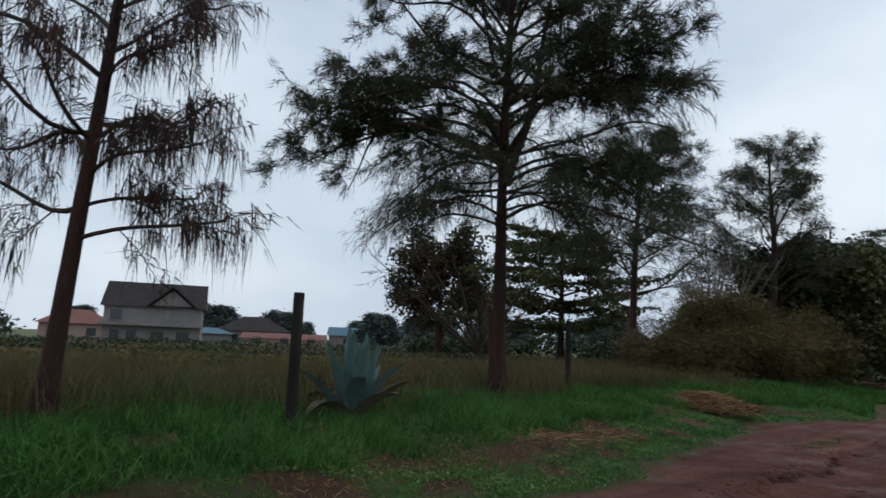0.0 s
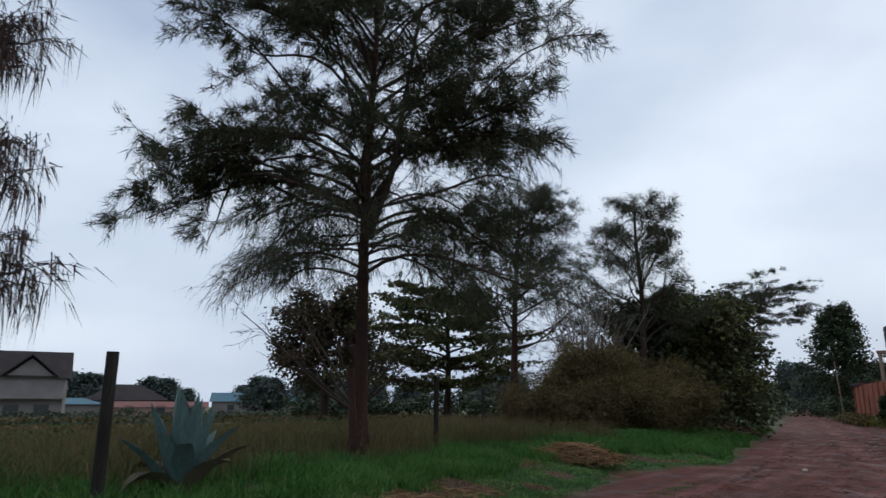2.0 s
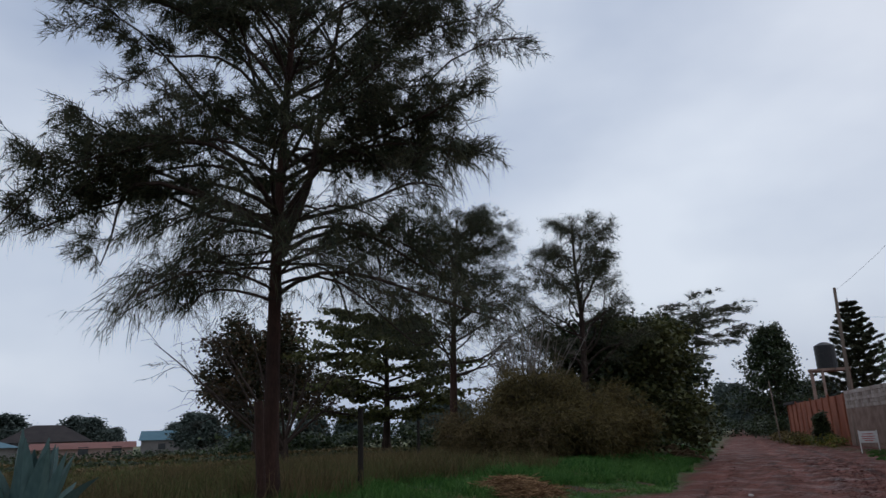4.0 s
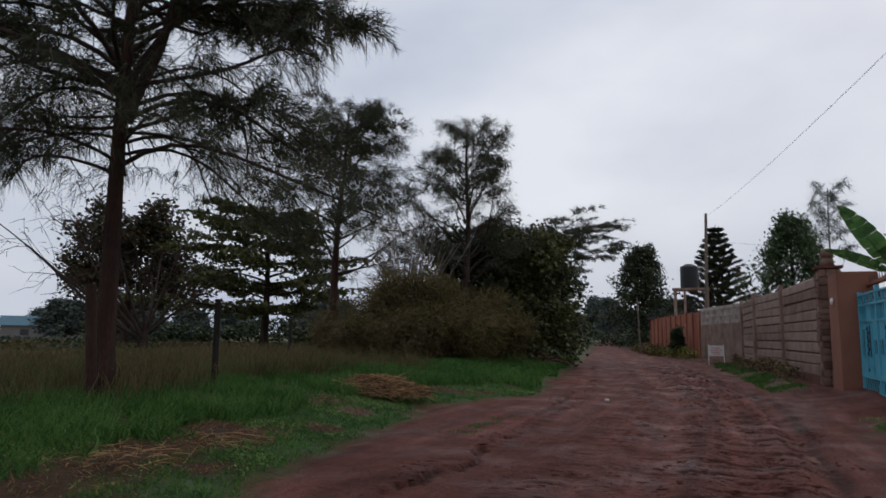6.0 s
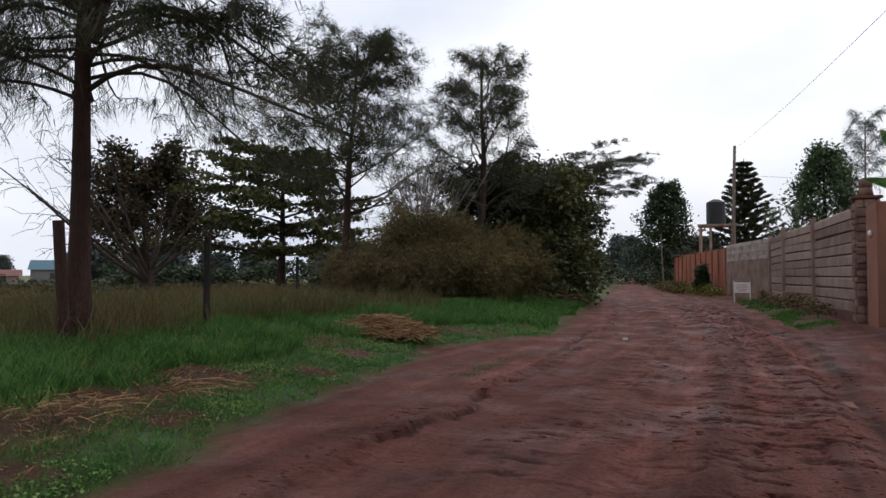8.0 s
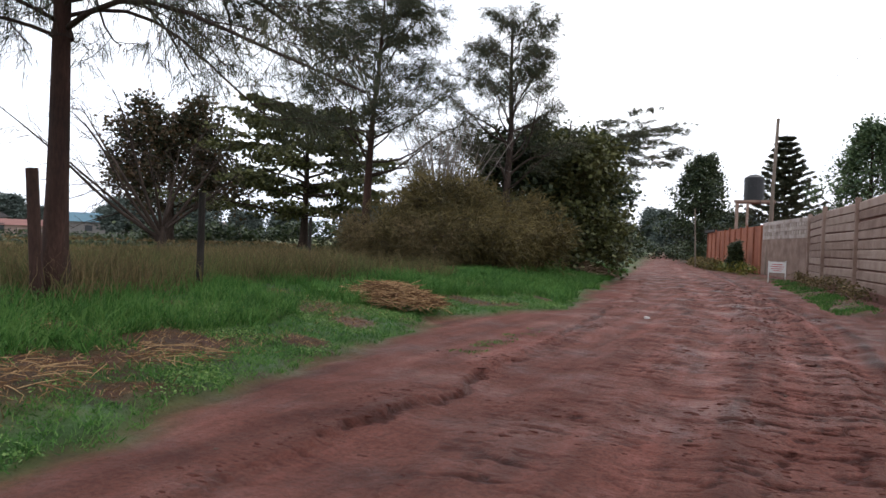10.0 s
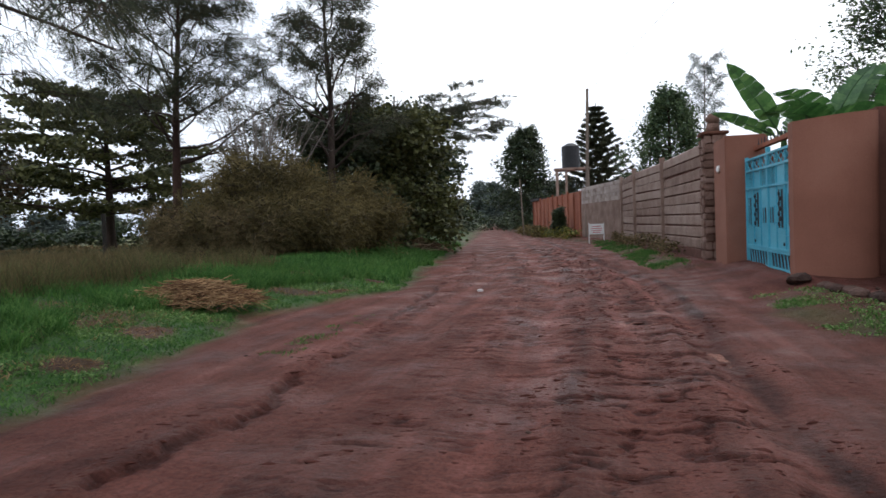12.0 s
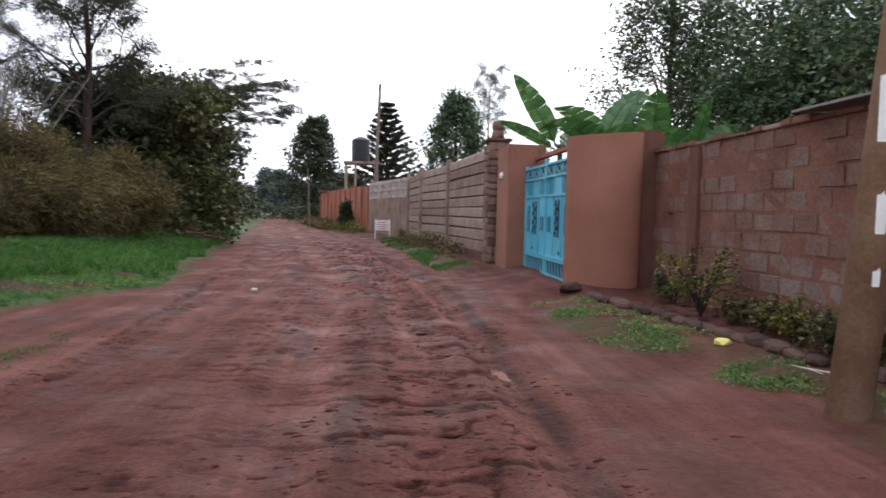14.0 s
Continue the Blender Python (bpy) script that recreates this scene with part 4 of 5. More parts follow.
# the weeping, half-dead tree nearer the start
weep = [(1.95, 40, 1.66, 14, 0.1), (2.3, 70, 1.22, 20, 0.15), (2.6, 25, 1.51, 22, 0.16), (2.3, 220, 2.16, 18, 0.15), (3.0, 45, 1.44, 30, 0.15), (3.0, 320, 1.80, 25, 0.2), (3.2, 140, 1.98, 25, 0.2), (2.8, 200, 2.16, 25, 0.2), (3.1, 270, 1.98, 25, 0.2),
        (3.5, 20, 1.37, 36, 0.15), (3.7, 225, 2.16, 35, 0.2), (4.0, 55, 1.37, 38, 0.12), (4.3, 350, 1.37, 40, 0.15), (4.5, 100, 1.37, 42, 0.15), (4.2, 190, 2.07, 38, 0.15), (4.8, 45, 1.22, 46, 0.12), (5.2, 250, 1.98, 45, 0.12), (5.6, 30, 1.08, 50, 0.1), (6.0, 160, 1.71, 52, 0.1), (6.4, 60, 1.01, 55, 0.1)]
wt = tree("weeping_tree", (-7.5, 1.5), "half-dead weeping tree with dark trunk and brown hanging foliage", [(0, 0, 0), (0.08, 0.08, 1.8), (0.15, 0.18, 3.6), (0.25, 0.25, 5.5), (0.3, 0.3, 7.6)], 0.115, 0.03,
          weep, 7, ("needle", 4, (0.1, 0.3), 0.007, 1.2, 0.5, 0.05), M_BARK_RED, M_DEAD, limb_bark=M_BARK, subs=6, sub_len=0.42, twigs=5, twig_len=0.35, first=0.18, wob=0.09, hang=(0.3, 8, (0.25, 0.6), 0.006))

# broad dark round-headed tree in the field
tree("round_headed_tree", (-36.9, 36.8), "dense round-headed dark green tree in the field", [(0, 0, 0), (0.1, 0, 1.6), (0, 0.1, 3), (0.1, 0, 6), (0, 0, 9)], 0.4, 0.08,
     whorls(R0, 1.7, 8.2, 30, 4.6, 2.4, 30, 0.05), 12, ("leaf", 7, 0.24, 0.3), M_BARK, M_RUSTLEAF, subs=8, sub_len=0.5, twigs=4, twig_len=0.7)
# small leafless tree in front of it
bare_tree = tree("leafless_tree", (-16.1, 18.0), "small leafless tree with pale spreading branches", [(0, 0, 0), (0.05, 0, 0.6), (0, 0, 1.1)], 0.16, 0.1,
     [(0.55, 215, 4.6, 42, 0.02), (0.7, 225, 4.6, 60, 0.05), (0.8, 205, 5.0, 52, 0.04), (0.7, 230, 5.2, 36, -0.08), (0.9, 215, 4.4, 70, 0.0), (0.9, 45, 3.2, 55, 0.0), (1.0, 30, 3.0, 70, 0.0), (1.0, 120, 3.0, 60, 0.0), (1.0, 300, 2.8, 60, 0.0), (0.9, 60, 2.6, 40, 0.0)], 31, None, M_BARK, subs=9, sub_len=0.42, twigs=4, twig_len=0.5, first=0.25, twig_r=0.009, thick=0.02)
# layered flat-branched tree
flat = []
for lay in range(7):
    for k in range(6):
        flat.append((2.3 + lay * 0.98 + R0.uniform(-0.3, 0.3), (k * 60 + lay * 27) % 360, (7.2 - 0.55 * lay) * R0.uniform(0.55, 1.15), R0.uniform(4, 22), 0.05))
tree("layered_tree", (-25.8, 37.2), "dark tree with flat spreading layers of foliage", [(0, 0, 0), (0.1, 0, 3), (0, 0.1, 6), (0, 0, 9)], 0.3, 0.06, flat, 13, ("leaf", 4, 0.24, (0.28, 0.28, 0.06)), M_BARK, M_OLIVE, subs=10, sub_len=0.4, twigs=4, twig_len=0.6, first=0.2, flat=0.3)
# slender sparse tree behind the bush
tree("slender_tree", (-15.8, 28.5), "slender half-bare tree with a reddish trunk", [(0, 0, 0), (0.1, 0, 3), (0.2, 0, 6), (0.4, 0.1, 8.4), (0.6, 0, 11.2)], 0.24, 0.04,
     [(3.6, 30, 5.0, 30, 0.0)] + whorls(R0, 3.6, 10.6, 36, 4.9, 2.0, 34, -0.04, el_jit=24), 14, ("needle", 10, (0.12, 0.36), 0.011, 0.25, 0.7), M_BARK_RED, M_NEEDLE, limb_bark=M_BARK, subs=9, sub_len=0.5, twigs=6, twig_len=0.6, wob=0.1, thick=0.01)
# tall tree beyond
tree("tall_tree", (-10.0, 30.3), "tall dark feathery tree beside the road", [(0, 0, 0), (0, 0, 3), (0.1, 0.1, 6), (0.0, 0, 8), (0, 0, 10.4)], 0.22, 0.04,
     whorls(R0, 3.0, 9.8, 30, 3.8, 1.6, 40, 0.04, el_jit=18), 15, ("needle", 5, (0.12, 0.3), 0.011, 0.1, 0.8), M_BARK, M_NEEDLE, wob=0.1, subs=8, sub_len=0.36, twigs=9, twig_len=0.5)
# creeper-clad mass
for nm, at, h, r, sd in (("creeper_clad_tree", (-8.6, 35.0), 6.4, 2.6, 16), ("creeper_clad_tree", (-9.4, 38.8), 6.8, 2.9, 17), ("creeper_clad_tree", (-10.8, 33.4), 5.6, 2.5, 19)):
    tree(nm, at, "dark creeper-covered roadside tree reaching the ground", [(0, 0, 0), (0.1, 0, 2), (0, 0.1, 4), (0, 0, h)], 0.2, 0.05,
         whorls(R0, 0.3, h - 0.4, 34, r * 1.1, r * 0.6, 30, 0.1, el_jit=25), sd, ("leaf", 5, 0.2, 0.25), M_BARK, M_OLIVE if sd == 16 else M_LEAF, wob=0.1, subs=7, sub_len=0.5, twigs=4, twig_len=0.6)
# flat-topped thorn tree leaning over the road
ac = []
for lay, (zz, ln) in enumerate(((4.2, 4.2), (5.0, 4.6), (5.7, 4.6), (6.2, 4.2), (6.7, 3.4))):
    for k in range(6):
        az = (k * 60 + lay * 23) % 360
        ac.append((zz, az, ln * (1.45 if (az < 80 or az > 320) else 0.75) * R0.uniform(0.85, 1.1), 18, -0.0))
tree("thorn_tree", (-11.6, 42.4), "flat-topped thorn tree with thin layered sprays", [(0, 0, 0), (0.2, 0, 3), (0.5, 0.1, 5), (0.9, 0, 8.4)], 0.18, 0.04, ac, 18, ("needle", 12, (0.1, 0.3), 0.016, -0.02, 0.4, 0.05), M_BARK, M_NEEDLE, subs=13, sub_len=0.34, twigs=5, twig_len=0.6, flat=0.25)

# the big dry bush
for at, h, r, sd, n in (((-10.1, 24.4), 2.7, 2.2, 51, 34), ((-8.9, 24.8), 2.1, 1.8, 52, 28), ((-11.0, 25.6), 2.4, 1.9, 53, 26), ((-8.6, 27.6), 2.3, 1.6, 54, 22)):
    tree("dry_bush", at, "large tangled brown-green roadside bush", [(0, 0, 0), (0.05, 0, 0.5), (0, 0, 1.2)], 0.09, 0.04,
         [(0.1 + 0.8 * R0.random(), R0.uniform(0, 360), h * R0.uniform(0.7, 1.1), R0.uniform(25, 85), 0.12) for _ in range(n)], sd, ("needle", 7, (0.15, 0.45), 0.013, 0.1, 0.8, 0.14), M_BARK, M_SCRUB, subs=8, sub_len=0.5, twigs=5, twig_len=0.5, first=0.1)
for at, h, sd in (((-9.4, 22.6), 1.5, 56), ((-11.2, 22.8), 1.4, 57), ((-12.8, 23.8), 1.6, 58)):
    tree("dry_shrub", at, "dry rust-brown shrub in front of the large bush", [(0, 0, 0), (0, 0, 0.2), (0, 0, 0.5)], 0.04, 0.02,
         [(0.1 + 0.3 * R0.random(), R0.uniform(0, 360), h * R0.uniform(0.6, 1.1), R0.uniform(40, 88), 0.08) for _ in range(20)], sd, ("needle", 5, (0.1, 0.35), 0.01, 0.0, 0.8, 0.1), M_BARK, M_DRYGRASS, subs=7, sub_len=0.45, twigs=4, twig_len=0.35, first=0.1)
# bare wands rising from it
tree("bare_wands", (-10.9, 26.0), "bare pale wands rising above the bush", [(0, 0, 0), (0, 0, 0.6), (0, 0, 1.2)], 0.09, 0.05,
     [(0.6, R0.uniform(0, 360), R0.uniform(3.7, 5.0), R0.uniform(58, 85), 0.0) for _ in range(40)], 55, None, M_BARK_PALE, subs=7, sub_len=0.22, twigs=2, twig_len=0.3, first=0.35, twig_r=0.008)

# dark conical tree at the far bend, and paler ones beyond it
tree("conical_tree", (-7.6, 90.5), "dark conical tree at the bend of the road", [(0, 0, 0), (0, 0, 6), (0, 0, 13)], 0.3, 0.05, whorls(R0, 0.6, 12.4, 56, 5.4, 0.9, 35, 0.02, el_jit=18), 61, ("leaf", 5, 0.26, 0.3), M_BARK, M_LEAF, subs=6, sub_len=0.45, twigs=4, twig_len=0.6)
# distance haze is put into the pale leaf colour of these far crowns
far = tree("far_tree", (-21, 150), "far tree beyond the road's end, pale haze in its leaf colour", [(0, 0, 0), (0, 0, 4), (0, 0, 9)], 0.3, 0.06, whorls(R0, 1, 8.5, 34, 4.5, 2.0, 28, 0.05), 62, ("leaf", 9, 0.5, 0.5), M_BARK, M_LEAF_GREY_HAZE, subs=6, sub_len=0.5, twigs=3, twig_len=0.8)
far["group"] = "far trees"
frng = random.Random(4)
spots = [(-27, 146), (-15, 152), (-33, 152), (-9, 158), (-24, 170), (-17, 138), (-40, 160), (-12, 128), (-5, 140),
         (-120, 75), (-126, 84), (-95, 80), (-118, 60), (-122, 98), (-100, 95), (-88, 100), (-112, 106), (-78, 100), (-70, 112), (-60, 104), (-130, 40), (-128, 24), (-50, 118), (-84, 84)]
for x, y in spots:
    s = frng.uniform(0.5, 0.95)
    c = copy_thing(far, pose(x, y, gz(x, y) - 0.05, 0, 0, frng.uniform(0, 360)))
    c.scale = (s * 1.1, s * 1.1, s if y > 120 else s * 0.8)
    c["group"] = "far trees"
    c["label"] = "skyline tree with pale haze in its leaf colour"

# trees behind the wall
tree("garden_tree", (5.2, 50), "bushy green tree behind the panel wall", [(0, 0, 0), (0, 0, 4), (0, 0, 9.0)], 0.25, 0.05, whorls(R0, 2.0, 8.8, 34, 3.6, 0.6, 45, 0.05), 63, ("leaf", 6, 0.15, 0.22), M_BARK, M_LEAF_BRIGHT, subs=7, sub_len=0.45, twigs=4, twig_len=0.5)
tree("wispy_tree", (7.6, 53), "thin wispy grey-leaved tree behind the wall", [(0, 0, 0), (0.2, 0, 5), (0.3, 0, 11.6)], 0.14, 0.03, whorls(R0, 6.5, 11.4, 14, 1.9, 1.0, 50, 0.05), 64, ("needle", 5, (0.2, 0.5), 0.012, 0.3, 0.5), M_BARK_PALE, M_LEAF_GREY_HAZE, subs=6, sub_len=0.4, twigs=4, twig_len=0.5)
# whorled conifer
arau = []
for k in range(15):
    zz = 3.4 + k * 0.65
    ln = 4.3 * (1 - k / 15.4) + 0.12
    for j in range(7):
        arau.append((zz, j * 51.4 + k * 19, ln, 14, -0.1))
tree("whorled_pine", (1.1, 76.8), "dark conifer with regular tiers of upswept branches", [(0, 0, 0), (0, 0, 6), (0, 0, 13.2)], 0.2, 0.03, arau, 65, ("needle", 14, (0.14, 0.3), 0.032, -0.3, 0.4, 0.04), M_BARK, M_NEEDLE, subs=10, sub_len=0.16, twigs=3, twig_len=0.2, first=0.05, flat=0.2)
# big leafy trees over the block wall
for at, h, r, sd in (((9.7, 27.5), 8.8, 3.3, 65), ((12.2, 26.0), 8.2, 4.0, 66), ((13.5, 21.0), 9.0, 4.2, 67), ((10.2, 21.4), 5.6, 2.4, 68), ((11.0, 16.4), 6.6, 3.0, 69)):
    tree("shade_tree", at, "large leafy dark green shade tree behind the block wall", [(0, 0, 0), (0.1, 0, 2.5), (0, 0.2, 5), (0, 0, h)], 0.25, 0.06,
         whorls(R0, 2.2, h - 0.5, 30, r, r * 0.6, 55 if sd == 65 else 35, 0.08), sd, ("leaf", 4 if sd == 65 else 6, 0.14, 0.22, 0.26), M_BARK, M_LEAF_BRIGHT, subs=8, sub_len=0.5, twigs=5, twig_len=0.6)


# ---------- banana plants behind the gate ----------
def banana_leaf(az, length, elev, width, curl, rng, roll=0, torn=0.12):
    n = 16
    s = np.linspace(0, 1, n)
    ang = radians(elev) - curl * s ** 1.5
    h = np.concatenate([[0], np.cumsum(np.cos(ang[1:]))]) * length / (n - 1)
    z = np.concatenate([[0], np.cumsum(np.sin(ang[1:]))]) * length / (n - 1)
    a = radians(az)
    mid = np.stack([h * math.cos(a), h * math.sin(a), z], 1)
    w = 1.12 * width * np.clip(np.sin(np.clip((s - 0.14) / 0.86, 0, 1) ** 0.7 * np.pi) ** 0.6, 0.03, 1)
    flat_side = np.array([-math.sin(a), math.cos(a), 0])
    up = np.array([-math.sin(radians(elev)) * math.cos(a), -math.sin(radians(elev)) * math.sin(a), math.cos(radians(elev))])
    side = flat_side * math.cos(radians(roll)) + up * math.sin(radians(roll))
    bm = bmesh.new()
    for sg in (-1, 1):
        for i in range(n - 1):
            cut = rng.uniform(0, torn) if i % 2 else 0.0
            e0 = mid[i] + side * sg * w[i] + np.array([0, 0, 0.25 * w[i] - 0.1 * cut])
            e1 = mid[i + 1] + side * sg * w[i + 1] * (1 - cut) + np.array([0, 0, 0.25 * w[i + 1] - 0.2 * cut])
            q = [bm.verts.new(v) for v in (mid[i], mid[i + 1], e1, e0)]
            bm.faces.new(q if sg > 0 else q[::-1])
    tb = Tubes(5)
    tb.add(mid, np.linspace(0.03, 0.006, n))
    v, f = np.concatenate(tb.v), np.concatenate(tb.f)
    vs = [bm.verts.new(p) for p in v]
    for q in f:
        bm.faces.new([vs[i] for i in q])
    return bm


def banana_plant(at, h, fan, seed):
    rng = random.Random(seed)
    root = thing("banana_plant", (*at, 0.1), "banana plant with broad torn green leaves behind the wall", "plant", "banana plants")
    bm = rod(bmesh.new(), (0, 0, 0), (0, 0, h), 0.14, 0.07, 10)
    part("stem", bm, M_BANANA, root)
    for az, ln, el, w, curl, roll in fan:
        o = part("leaf", banana_leaf(az, ln, el, w, curl, rng, roll), M_BANANA, root)
        o.location = (0, 0, h - 0.1)


banana_plant((5.05, 24.1), 3.3, [(184, 2.5, 60, 0.27, 0.15, 65), (188, 2.0, 28, 0.15, 0.2, 60), (40, 1.6, 40, 0.3, 1.2, 40), (350, 1.3, 25, 0.28, 1.0, 30), (270, 1.5, 20, 0.28, 1.0, 10)], 1)
banana_plant((5.9, 23.3), 3.2, [(15, 2.4, 62, 0.3, 0.5, 60), (340, 2.0, 75, 0.34, 0.6, 50), (180, 1.9, 72, 0.34, 1.2, 60), (150, 2.0, 58, 0.34, 1.4, 50), (250, 1.7, 40, 0.34, 1.3, 20), (210, 1.8, 50, 0.34, 1.4, 40), (300, 1.7, 45, 0.34, 1.3, 30), (5, 1.8, 30, 0.3, 0.8, 60)], 2)
banana_plant((6.75, 22.0), 3.0, [(10, 1.6, 40, 0.34, 0.7, 60), (190, 1.6, 45, 0.34, 1.0, 60), (275, 1.7, 80, 0.4, 0.1, 0), (90, 1.8, 55, 0.34, 1.0, 10), (220, 1.4, 40, 0.34, 1.2, 40)], 3)
banana_plant((7.2, 20.7), 2.75, [(0, 1.6, 50, 0.3, 0.5, 65), (300, 1.6, 78, 0.38, 0.2, 10), (200, 1.3, 60, 0.3, 0.8, 60), (20, 1.9, 30, 0.28, 0.5, 60), (290, 1.4, 40, 0.34, 0.9, 20)], 4)

# ---------- posts, poles, sign, tank ----------
def fence_post(at, h, r, lean=(0, 0), mat=M_POST, label="dark weathered wooden fence post"):
    bm = bmesh.new()
    rod(bm, (0, 0, -0.3), (lean[0], lean[1], h), r, r * 0.92, 9)
    for v in bm.verts:
        v.co.x += random.uniform(-0.006, 0.006)
        v.co.y += random.uniform(-0.006, 0.006)
    o = part("fence_post", bm, mat)
    o.matrix_basis = pose(at[0], at[1], gz(*at))
    return tagged(o, label, "fence post", "fence posts")


fence_post((-6.42, 3.7), 1.56, 0.066)
fence_post((-8.3, 11.98), 1.6, 0.055)
fence_post((-11.9, 19.6), 1.5, 0.05)
fence_post((-13.8, 26.0), 1.7, 0.07, mat=M_BARK_PALE, label="pale grey wooden fence post")
fence_post((-7.9, 9.06), 1.65, 0.075, (-0.14, -0.06), M_BARK_RED, "thick sawn-off post leaning beside the trunk")
fence_post((-5.9, -2.5), 1.5, 0.06)

upole = thing("utility_pole", (-0.1, 51.3, 0), "tall slim wooden utility pole behind the wall", "pole")
part("pole", rod(bmesh.new(), (0, 0, 0), (0.28, 0, 10.1), 0.13, 0.09, 10), M_POLE, upole)
part("stay", rod(bmesh.new(), (0.2, 0, 7.2), (-1.0, -0.6, 3.2), 0.015, n=5), M_DARKGAP, upole)
tpole = thing("thin_pole", (-6.0, 69, 0), "thin grey pole beside the road", "pole")
part("pole", rod(bmesh.new(), (0, 0, -0.1), (-0.25, 0, 5.4), 0.07, 0.05, 8), M_POLE, tpole)

npole = thing("roadside_pole", (3.7, 10.7, gz(3.7, 10.7)), "muddy brown pole with torn pale papers on it", "pole")
bm = bmesh.new()
rod(bm, (0, 0, -0.2), (0.85, -0.05, 9.4), 0.165, 0.12, 16)
for f in bm.faces:
    f.smooth = len(f.verts) == 4
part("pole", bm, M_MUDPOLE, npole)
for z, hgt, a in ((2.15, 0.5, 215), (1.45, 0.3, 240), (1.05, 0.12, 250)):
    bm = bmesh.new()
    segs = 6
    for k in range(segs):
        a0, a1 = radians(a + k * 9), radians(a + (k + 1) * 9)
        r = 0.168 - 0.0047 * z
        cx = 0.85 * z / 9.4
        quad = [bm.verts.new((cx + r * math.cos(q), r * math.sin(q), zz)) for q, zz in ((a0, z), (a1, z), (a1, z + hgt + 0.03 * (k % 2)), (a0, z + hgt))]
        bm.faces.new(quad)
    part("paper", bm, M_WHITE, npole, "torn pale paper notice")

sign = thing("notice_board", (0.42, 43.2, gz(0.42, 43.2)), "small white notice board on two legs by the road", "sign", rz=4)
part("board", box_bm((-0.42, -0.015, 0.42), (0.42, 0.015, 1.0), 0.008), M_WHITE, sign)
for sx in (-0.4, 0.4):
    part("leg", box_bm((sx - 0.025, -0.025, -0.1), (sx + 0.025, 0.025, 1.05), 0.006), M_WHITE, sign)
for z, w, mt in ((0.86, 0.5, M_RED), (0.74, 0.62, M_RED), (0.63, 0.55, M_RED), (0.53, 0.4, M_RED)):
    part("text_bar", box_bm((-w / 2, -0.022, z - 0.018), (w / 2, -0.016, z + 0.018)), mt, sign)

tank = thing("water_tank", (-1.3, 63.5, 0), "black plastic water tank on a tall frame", "water tank")
bm = bmesh.new()
rod(bm, (0, 0, 5.75), (0, 0, 7.6), 0.75, 0.75, 20)
rod(bm, (0, 0, 7.6), (0, 0, 7.85), 0.75, 0.3, 20)
for zz in (6.1, 6.5, 6.9, 7.3):
    rod(bm, (0, 0, zz), (0, 0, zz + 0.07), 0.78, 0.78, 20)
part("tank", bm, M_TANK, tank)
part("platform", box_bm((-1.4, -0.9, 5.55), (1.6, 0.9, 5.75), 0.02), M_CONCRETE, tank)
for sx, sy in ((-1.2, -0.7), (1.4, -0.7), (-1.2, 0.7), (1.4, 0.7), (-0.4, -0.7)):
    part("leg", rod(bmesh.new(), (sx, sy, 0), (sx, sy, 5.55), 0.1, n=8), M_CONCRETE, tank)

# overhead wires
def wire(a, b, sag, r=0.008):
    n = 24
    s = np.linspace(0, 1, n)
    p = np.outer(1 - s, a) + np.outer(s, b)
    p[:, 2] -= sag * 4 * s * (1 - s)
    tb = Tubes(5)
    tb.add(p, np.full(n, r))
    tagged(part("overhead_wire", tb.mesh("overhead_wire"), M_DARKGAP), "thin dark overhead cable from pole to pole", "cable", "overhead wires")


wire((0.18, 51.3, 9.9), (4.3, 10.65, 7.0), 0.3, 0.006)
wire((0.18, 51.3, 8.2), (14.0, 56.0, 8.0), 0.3)

# ---------- agave ----------
def agave(at, size):
    rng = random.Random(2)
    root = thing("agave", (*at, gz(*at) - 0.03), "blue-grey agave with thick upright sword leaves", "plant")
    for k in range(24):
        az = k * 137.5
        inner = k / 24
        el = 40 + 46 * inner ** 0.6 + rng.uniform(-6, 6)
        ln = size * rng.uniform(0.85, 1.1) * (0.8 + 0.25 * inner)
        curl = 2.4 * (1 - inner) ** 3 * rng.uniform(0.3, 1.5) - 0.12
        n = 9
        s = np.linspace(0, 1, n)
        ang = radians(el) - curl * s ** 1.6
        h = np.concatenate([[0], np.cumsum(np.cos(ang[1:]))]) * ln / (n - 1)
        z = np.concatenate([[0], np.cumsum(np.sin(ang[1:]))]) * ln / (n - 1)
        a = radians(az)
        out = np.array([math.cos(a), math.sin(a), 0])
        side = np.array([-math.sin(a), math.cos(a), 0])
        w = size * 0.115 * np.clip(np.interp(s, [0, 0.45, 0.8, 1], [0.75, 1.0, 0.6, 0.03]), 0.02, 1)
        bm = bmesh.new()
        rows = []
        for i in range(n):
            c = out * (0.06 + h[i]) + np.array([0, 0, z[i] + 0.05])
            nrm = np.array([-math.sin(ang[i]) * out[0], -math.sin(ang[i]) * out[1], math.cos(ang[i])])
            rows.append([bm.verts.new(c + side * w[i] + nrm * w[i] * 0.35), bm.verts.new(c), bm.verts.new(c - side * w[i] + nrm * w[i] * 0.35), bm.verts.new(c - nrm * w[i] * 0.35)])
        for r0, r1 in zip(rows, rows[1:]):
            for j in range(4):
                bm.faces.new((r0[j], r0[(j + 1) % 4], r1[(j + 1) % 4], r1[j]))
        part("leaf", bm, M_AGAVE if k > 4 else M_AGAVE_OLD, root)


agave((-6.9, 4.95), 1.12)

